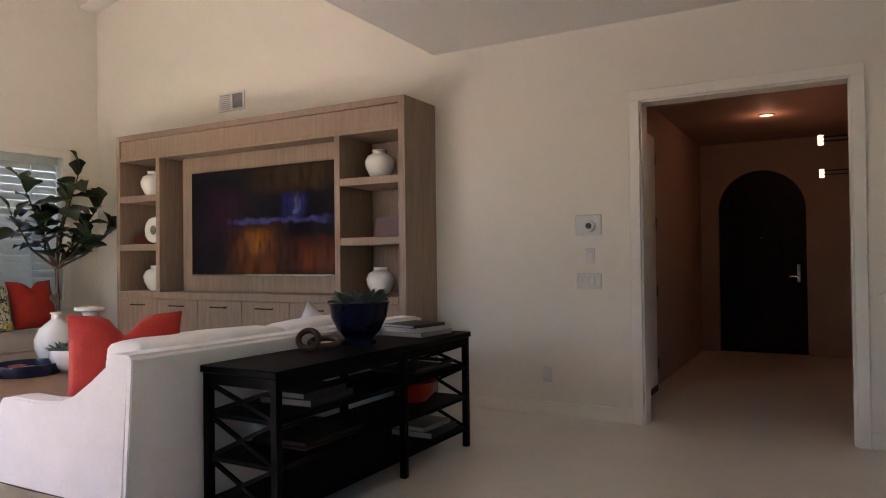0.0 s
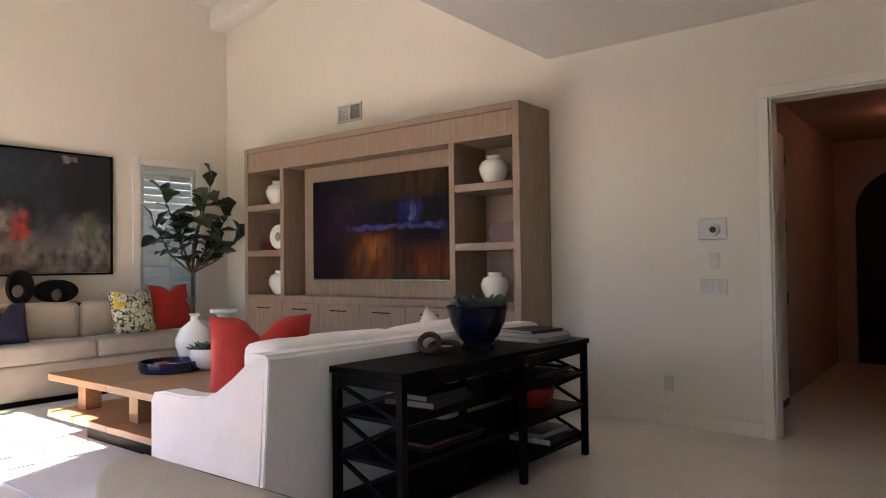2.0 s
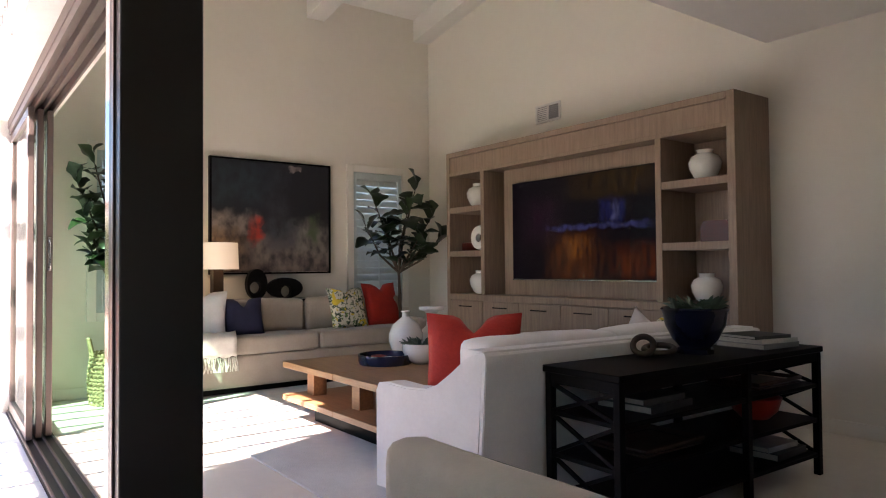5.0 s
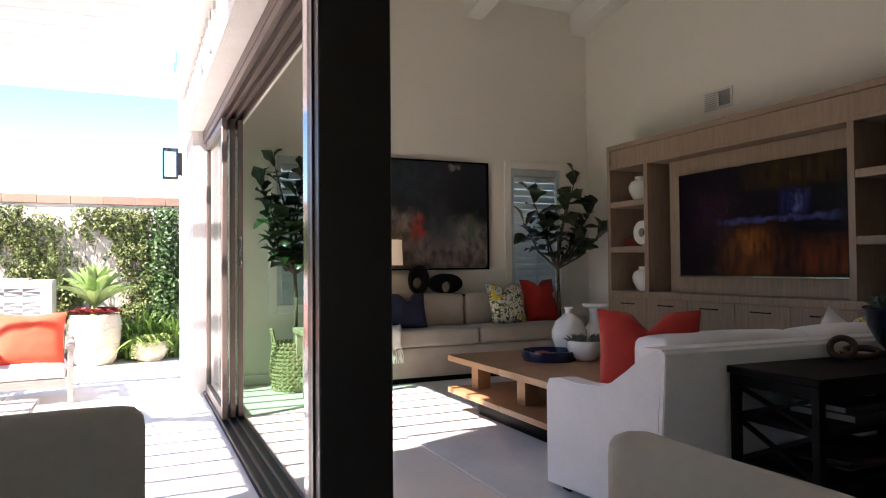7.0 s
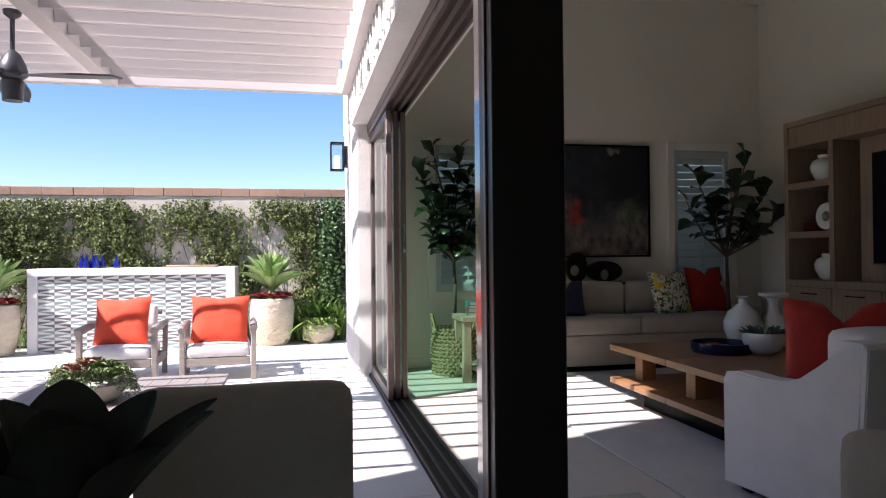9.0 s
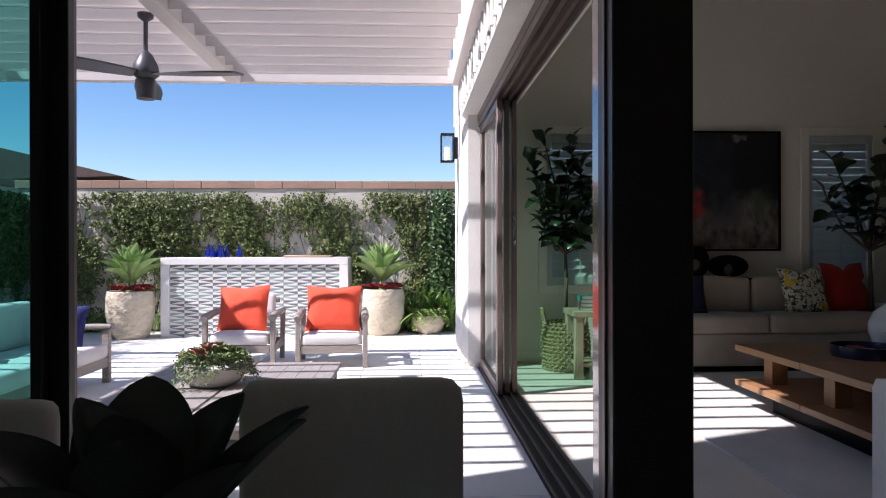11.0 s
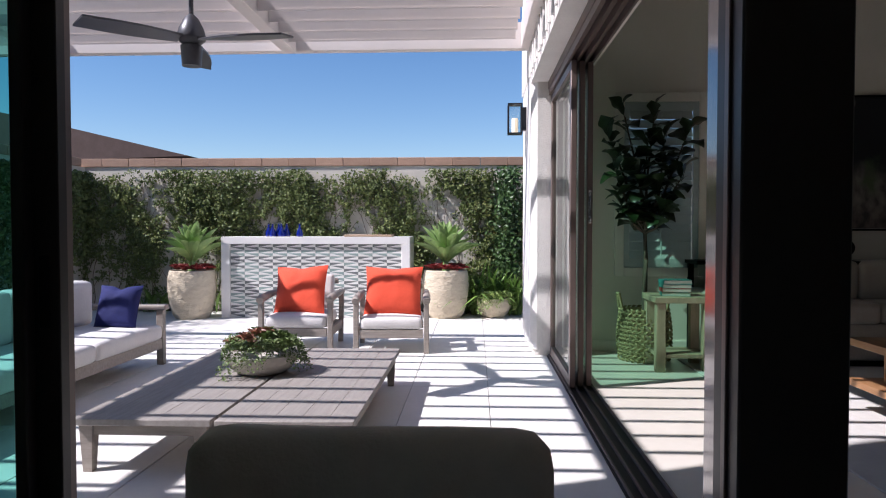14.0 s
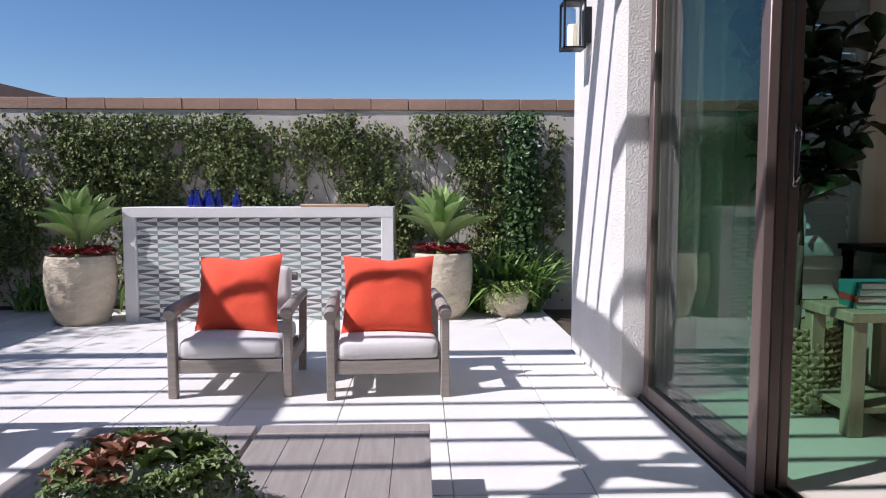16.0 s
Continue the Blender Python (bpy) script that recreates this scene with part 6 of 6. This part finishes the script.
def agave_pot(x, y, seed, turn):
    p = thing("stone_planter", pose(x, y, 0, 0, 0, turn), "tall chiselled cream stone planter", "planter", "tall stone planters")
    part("pot", chiselled_pot(bmesh.new(), ([(0.22, 0.0), (0.26, 0.06), (0.30, 0.20), (0.322, 0.34), (0.327, 0.46), (0.320, 0.58), (0.305, 0.66)], [(0.285, 0.668), (0.272, 0.655), (0.27, 0.60)])), STONEPOT, p, smooth=80)
    part("soil", lathe(bmesh.new(), [(0, 0.62), (0.272, 0.61)], 24), EARTH, p)
    a = thing("agave", pose(x, y, 0.62, 0, 0, turn), "broad-leaved green agave rosette growing in a stone planter", "plant", "potted agaves")
    rng = random.Random(seed)
    part("stem", lathe(bmesh.new(), [(0.05, -0.02), (0.045, 0.1), (0.03, 0.2), (0, 0.22)], 12), AGAVE, a)
    for i in range(34):
        s = i / 33
        el = 34 + 54 * s + rng.uniform(-6, 6)
        sc = (1.0 - 0.22 * s) * rng.uniform(0.88, 1.05)
        part("agave_leaf", AG[0 if s > 0.45 else 1], None, a, m=pose(0, 0, 0.16 + 0.08 * s, 0, 0, i * 137.5) @ pose(0, 0.02, 0, el, rng.uniform(-8, 8), 0) @ Matrix.Diagonal((sc, sc, sc, 1)))
    for k in range(9):
        t = TAU * k / 9 + rng.uniform(-0.2, 0.2)
        r = thing("burgundy_rosette", pose(x + 0.21 * math.cos(t), y + 0.21 * math.sin(t), 0.665), "small burgundy succulent rosette round the agave", "plant", "burgundy rosettes")
        for i in range(13):
            s = i / 12
            part("rosette_leaf", ROS, None, r, m=pose(0, 0, 0.02, 0, 0, i * 137.5) @ pose(0, 0.01, 0, 10 + 65 * s) @ Matrix.Diagonal((1 - 0.4 * s,) * 3 + (1,)))


agave_pot(-10.42, -0.62, 5, 0)
agave_pot(-10.18, -4.15, 6, 110)


def trailing(parent, r, z, n, seed, drop, material=TRAIL, name="trailing_leaves", size=(0.018, 0.034)):
    rng = np.random.default_rng(seed)
    t = rng.uniform(0, TAU, n)
    k = 1 + 0.25 * np.sin(3 * t + seed) + 0.15 * np.sin(7 * t)
    s = rng.random(n)
    rr = r * (0.55 + 0.62 * s * k) + rng.normal(0, 0.012, n)
    zz = z + 0.05 * np.sin(math.pi * np.clip(s, 0, 1)) - drop * np.clip(s * k - 0.55, 0, None) ** 1.2 * 1.6 + rng.normal(0, 0.014, n)
    return scatter_leaves(name, np.stack([rr * np.cos(t), rr * np.sin(t), zz], 1), rng.uniform(*size, n), material, parent, "", None, seed, 0.3, None, "stuff")


sp = thing("stone_bowl_planter", pose(-10.46, 0.06, 0), "low cream stone pot spilling green succulents", "planter")
part("pot", chiselled_pot(bmesh.new(), ([(0.14, 0.0), (0.19, 0.05), (0.235, 0.15), (0.238, 0.22), (0.228, 0.265)], [(0.215, 0.275), (0.205, 0.26), (0.20, 0.24)]), 90, 24, 0.009), STONEPOT, sp, smooth=80)
trailing(sp, 0.245, 0.30, 2600, 3, 0.20, LIMETRAIL, "trailing_leaves", (0.022, 0.042))
for i in range(26):
    a_, r_ = rngp.uniform(0, TAU), 0.15 * math.sqrt(rngp.random())
    part("succulent_leaf", sucl, None, sp, m=pose(r_ * math.cos(a_), r_ * math.sin(a_), 0.30, 0, 0, math.degrees(a_) - 90) @ pose(0, 0, 0, rngp.uniform(20, 75)))

ob_ = thing("succulent_bowl", pose(-5.28, -1.62, 0.285), "concrete bowl overflowing with green and red succulents", "planter")
part("bowl", lathe(bmesh.new(), [(0, 0), (0.14, 0.0), (0.19, 0.03), (0.245, 0.10), (0.25, 0.13), (0.235, 0.13), (0.0, 0.10)], 40), CONCRETE, ob_)
trailing(ob_, 0.24, 0.17, 5600, 9, 0.15, TRAIL, "trailing_leaves", (0.013, 0.025))
RS = leaf_mesh("rosette_leaf", 0.075, 0.04, ROSY, 0.2, 0.4, 0.008, 5, 2.0, 0.6)
GS = leaf_mesh("rosette_leaf", 0.07, 0.036, TRAIL, 0.2, 0.4, 0.008, 5, 2.0, 0.6)
for q in range(22):
    a_, r_ = rngp.uniform(0, TAU), 0.20 * math.sqrt(rngp.random())
    cx, cy = r_ * math.cos(a_), r_ * math.sin(a_)
    top = 0.17 + 0.10 * (1 - r_ / 0.22) + rngp.uniform(0, 0.03)
    mm = RS if (cy < 0.03 and rngp.random() < 0.75) else GS
    for i in range(11):
        s = i / 10
        part("rosette_leaf", mm, None, ob_, m=pose(cx, cy, top, rngp.uniform(-15, 15), rngp.uniform(-15, 15), i * 137.5) @ pose(0, 0.005, 0, 8 + 62 * s) @ Matrix.Diagonal((1 - 0.4 * s,) * 3 + (1,)))


def strap_clump(x, y, h, n, seed, label):
    c = thing("strap_leaf_plant", pose(x, y, 0.0), label, "plant", "strap-leaved plants along the wall")
    rng = random.Random(seed)
    blades = [leaf_mesh("blade", h, 0.042, STRAP, b, 0.0, 0, 7, 0.5, 0.45, 0.3) for b in (0.5, 0.95, 1.3)]
    for i in range(n):
        s = rng.uniform(0.6, 1.1)
        part("blade", blades[i % 3], None, c, m=pose(rng.uniform(-0.12, 0.12), rng.uniform(-0.18, 0.18), 0, 0, 0, rng.uniform(0, 360)) @ pose(0, 0, 0, rng.uniform(48, 84)) @ Matrix.Diagonal((s, s, s, 1)))


for k, (x, y, h, n) in enumerate(((-10.72, -0.06, 0.92, 80), (-10.70, 0.27, 0.90, 75), (-10.84, -0.36, 0.80, 45), (-10.90, -4.45, 0.45, 40), (-10.9, -5.0, 0.45, 40), (-10.92, -3.9, 0.4, 25))):
    strap_clump(x, y, h, int(n * 1.5), 20 + k, "lush clump of arching strap leaves by the garden wall")

# ---- ivy on the garden wall ----
rngi = np.random.default_rng(11)
ivy = thing("climbing_ivy", pose(0, 0, 0), "dense climbing ivy with bare gaps showing the wall", "ivy")
stems = bmesh.new()
for y in np.arange(-7.6, 0.7, 0.17) + rngi.normal(0, 0.05, 49):
    topz, sway, lean = 2.0 + rngi.normal(0, 0.05), rngi.uniform(0, TAU), rngi.normal(0, 0.10)
    path = [(-11.135, y + lean * z + 0.06 * math.sin(sway + z * 2.9) + 0.025 * math.sin(sway * 3 + z * 8), z) for z in np.linspace(0.0, topz - 0.1, 12)]
    tube(stems, path, [0.007 - 0.0004 * k for k in range(12)], 4)
    for k in rngi.integers(2, 9, 3):
        p, side = path[k], rngi.choice((-1, 1))
        tube(stems, [p, (p[0], p[1] + side * 0.08, p[2] + 0.13), (p[0], p[1] + side * rngi.uniform(0.12, 0.24), p[2] + rngi.uniform(0.22, 0.36))], 0.0035, 4)
n = 125000
P_ = np.stack([np.zeros(n), rngi.uniform(-7.7, 0.78, n), 0.05 + 2.09 * rngi.random(n)], 1)
gap = np.array([noise.noise((p[1] * 1.5 + 0.35 * p[2], p[2] * 0.85, 3.1)) + 0.5 * noise.noise((p[1] * 4.3, p[2] * 3.1, 7.7)) for p in P_])
fine = np.array([noise.noise((p[1] * 11.0, p[2] * 9.0, 1.7)) for p in P_])
edge = 2.13 + np.array([0.06 * noise.noise((y * 7.0, 0.4, 2.0)) - 0.22 * max(0.0, noise.noise((y * 1.9, 4.2, 0.5))) for y in P_[:, 1]])
keep = (P_[:, 2] < edge + rngi.normal(0, 0.04, n)) & (gap + 0.7 * fine + rngi.normal(0, 0.22, n) > -0.10 + 0.55 * np.clip(1.2 - P_[:, 2], 0, 1) + 0.2 * np.clip(P_[:, 2] - 1.9, 0, 1))
P_[:, 0] = -11.125 + np.clip(0.05 + 0.16 * (gap + 0.6 * fine), 0.005, 0.2) * rngi.random(n) + rngi.gamma(2.0, 0.014, n)
P_ = P_[keep]
young = rngi.random(len(P_)) < 0.25
part("vine_stem", stems, STEM, ivy)
scatter_leaves("ivy_leaves", P_[~young], rngi.uniform(0.028, 0.06, (~young).sum()), IVY, ivy, "", None, 12, 0.6, np.array([1.0, 0, 0.35]), "stuff")
scatter_leaves("young_leaves", P_[young], rngi.uniform(0.026, 0.05, young.sum()), IVY2, ivy, "lighter young ivy leaves", None, 13, 0.5, np.array([1.0, 0, 0.35]), "stuff")
ivy_s = thing("climbing_ivy", pose(0, 0, 0), "dark shaded ivy covering the wall behind the sofa", "ivy")
n = 26000
xs = rngi.uniform(-11.1, -2.8, n)
zs = 0.2 + 1.9 * rngi.beta(1.5, 0.9, n)
S_ = np.stack([xs, -6.21 + rngi.gamma(2.0, 0.03, n), zs], 1)
S_ = S_[np.array([noise.noise((p[0] * 1.9, p[2] * 1.5, 9.1)) for p in S_]) > -0.42]
part("vine_stem", tube(bmesh.new(), [(-8.0, -6.205, 0.0), (-8.1, -6.205, 1.0), (-7.9, -6.205, 1.9)], 0.008, 5), STEM, ivy_s)
scatter_leaves("ivy_leaves", S_, rngi.uniform(0.045, 0.085, len(S_)), IVY, ivy_s, "", None, 15, 0.6, np.array([0, 1.0, 0.35]), "stuff")
vc = thing("climbing_vine", pose(0, 0, 0), "dense upright vine beside the stucco pier", "ivy")
part("vine_stem", tube(bmesh.new(), [(-11.12, 0.26, 0.0), (-11.11, 0.31, 0.7), (-11.12, 0.25, 1.4), (-11.12, 0.29, 2.0)], [0.012, 0.010, 0.008, 0.005], 6), STEM, vc)
n = 2600
zz = 0.5 + 1.65 * rngi.random(n)
scatter_leaves("vine_leaves", np.stack([-11.05 + rngi.gamma(2, 0.04, n), 0.28 + rngi.normal(0, 0.10, n), zz], 1), rngi.uniform(0.04, 0.075, n), VINE, vc, "", None, 14, 0.5, np.array([1.0, 0, 0.3]), "stuff")

# ---- tree beyond the garden wall ----
tree = thing("garden_tree", pose(-7.1, -9.5, -0.06), "airy olive-like tree beyond the garden wall", "tree")
rngt = np.random.default_rng(31)
part("trunk", tube(bmesh.new(), [(0, 0, 0), (0.05, 0.03, 1.2), (-0.04, 0.02, 2.4), (0.02, 0.0, 3.4)], [0.13, 0.11, 0.09, 0.07], 10), TRUNK, tree)
tips = []
for k in range(11):
    a, e = TAU * k / 11 + rngt.uniform(-0.2, 0.2), rngt.uniform(0.2, 1.2)
    tip = Vector((1.5 * math.cos(a) * math.cos(e), 1.5 * math.sin(a) * math.cos(e), 4.2 + 2.2 * math.sin(e)))
    part("limb", tube(bmesh.new(), [(0.02, 0, 3.2 - 0.06 * k), Vector((0.02, 0, 3.3)).lerp(tip, 0.5) + Vector((0, 0, 0.25)), tip], [0.05, 0.03, 0.012], 6), TRUNK, tree)
    tips += [Vector((0.02, 0, 3.3)).lerp(tip, f) for f in (0.55, 0.8, 1.0)]
cl = np.concatenate([np.array(t) + rngt.normal(0, 0.27, (150, 3)) for t in tips])
scatter_leaves("crown", cl, rngt.uniform(0.06, 0.12, len(cl)), IVY, tree, "", None, 32, 0.2, None, "stuff")
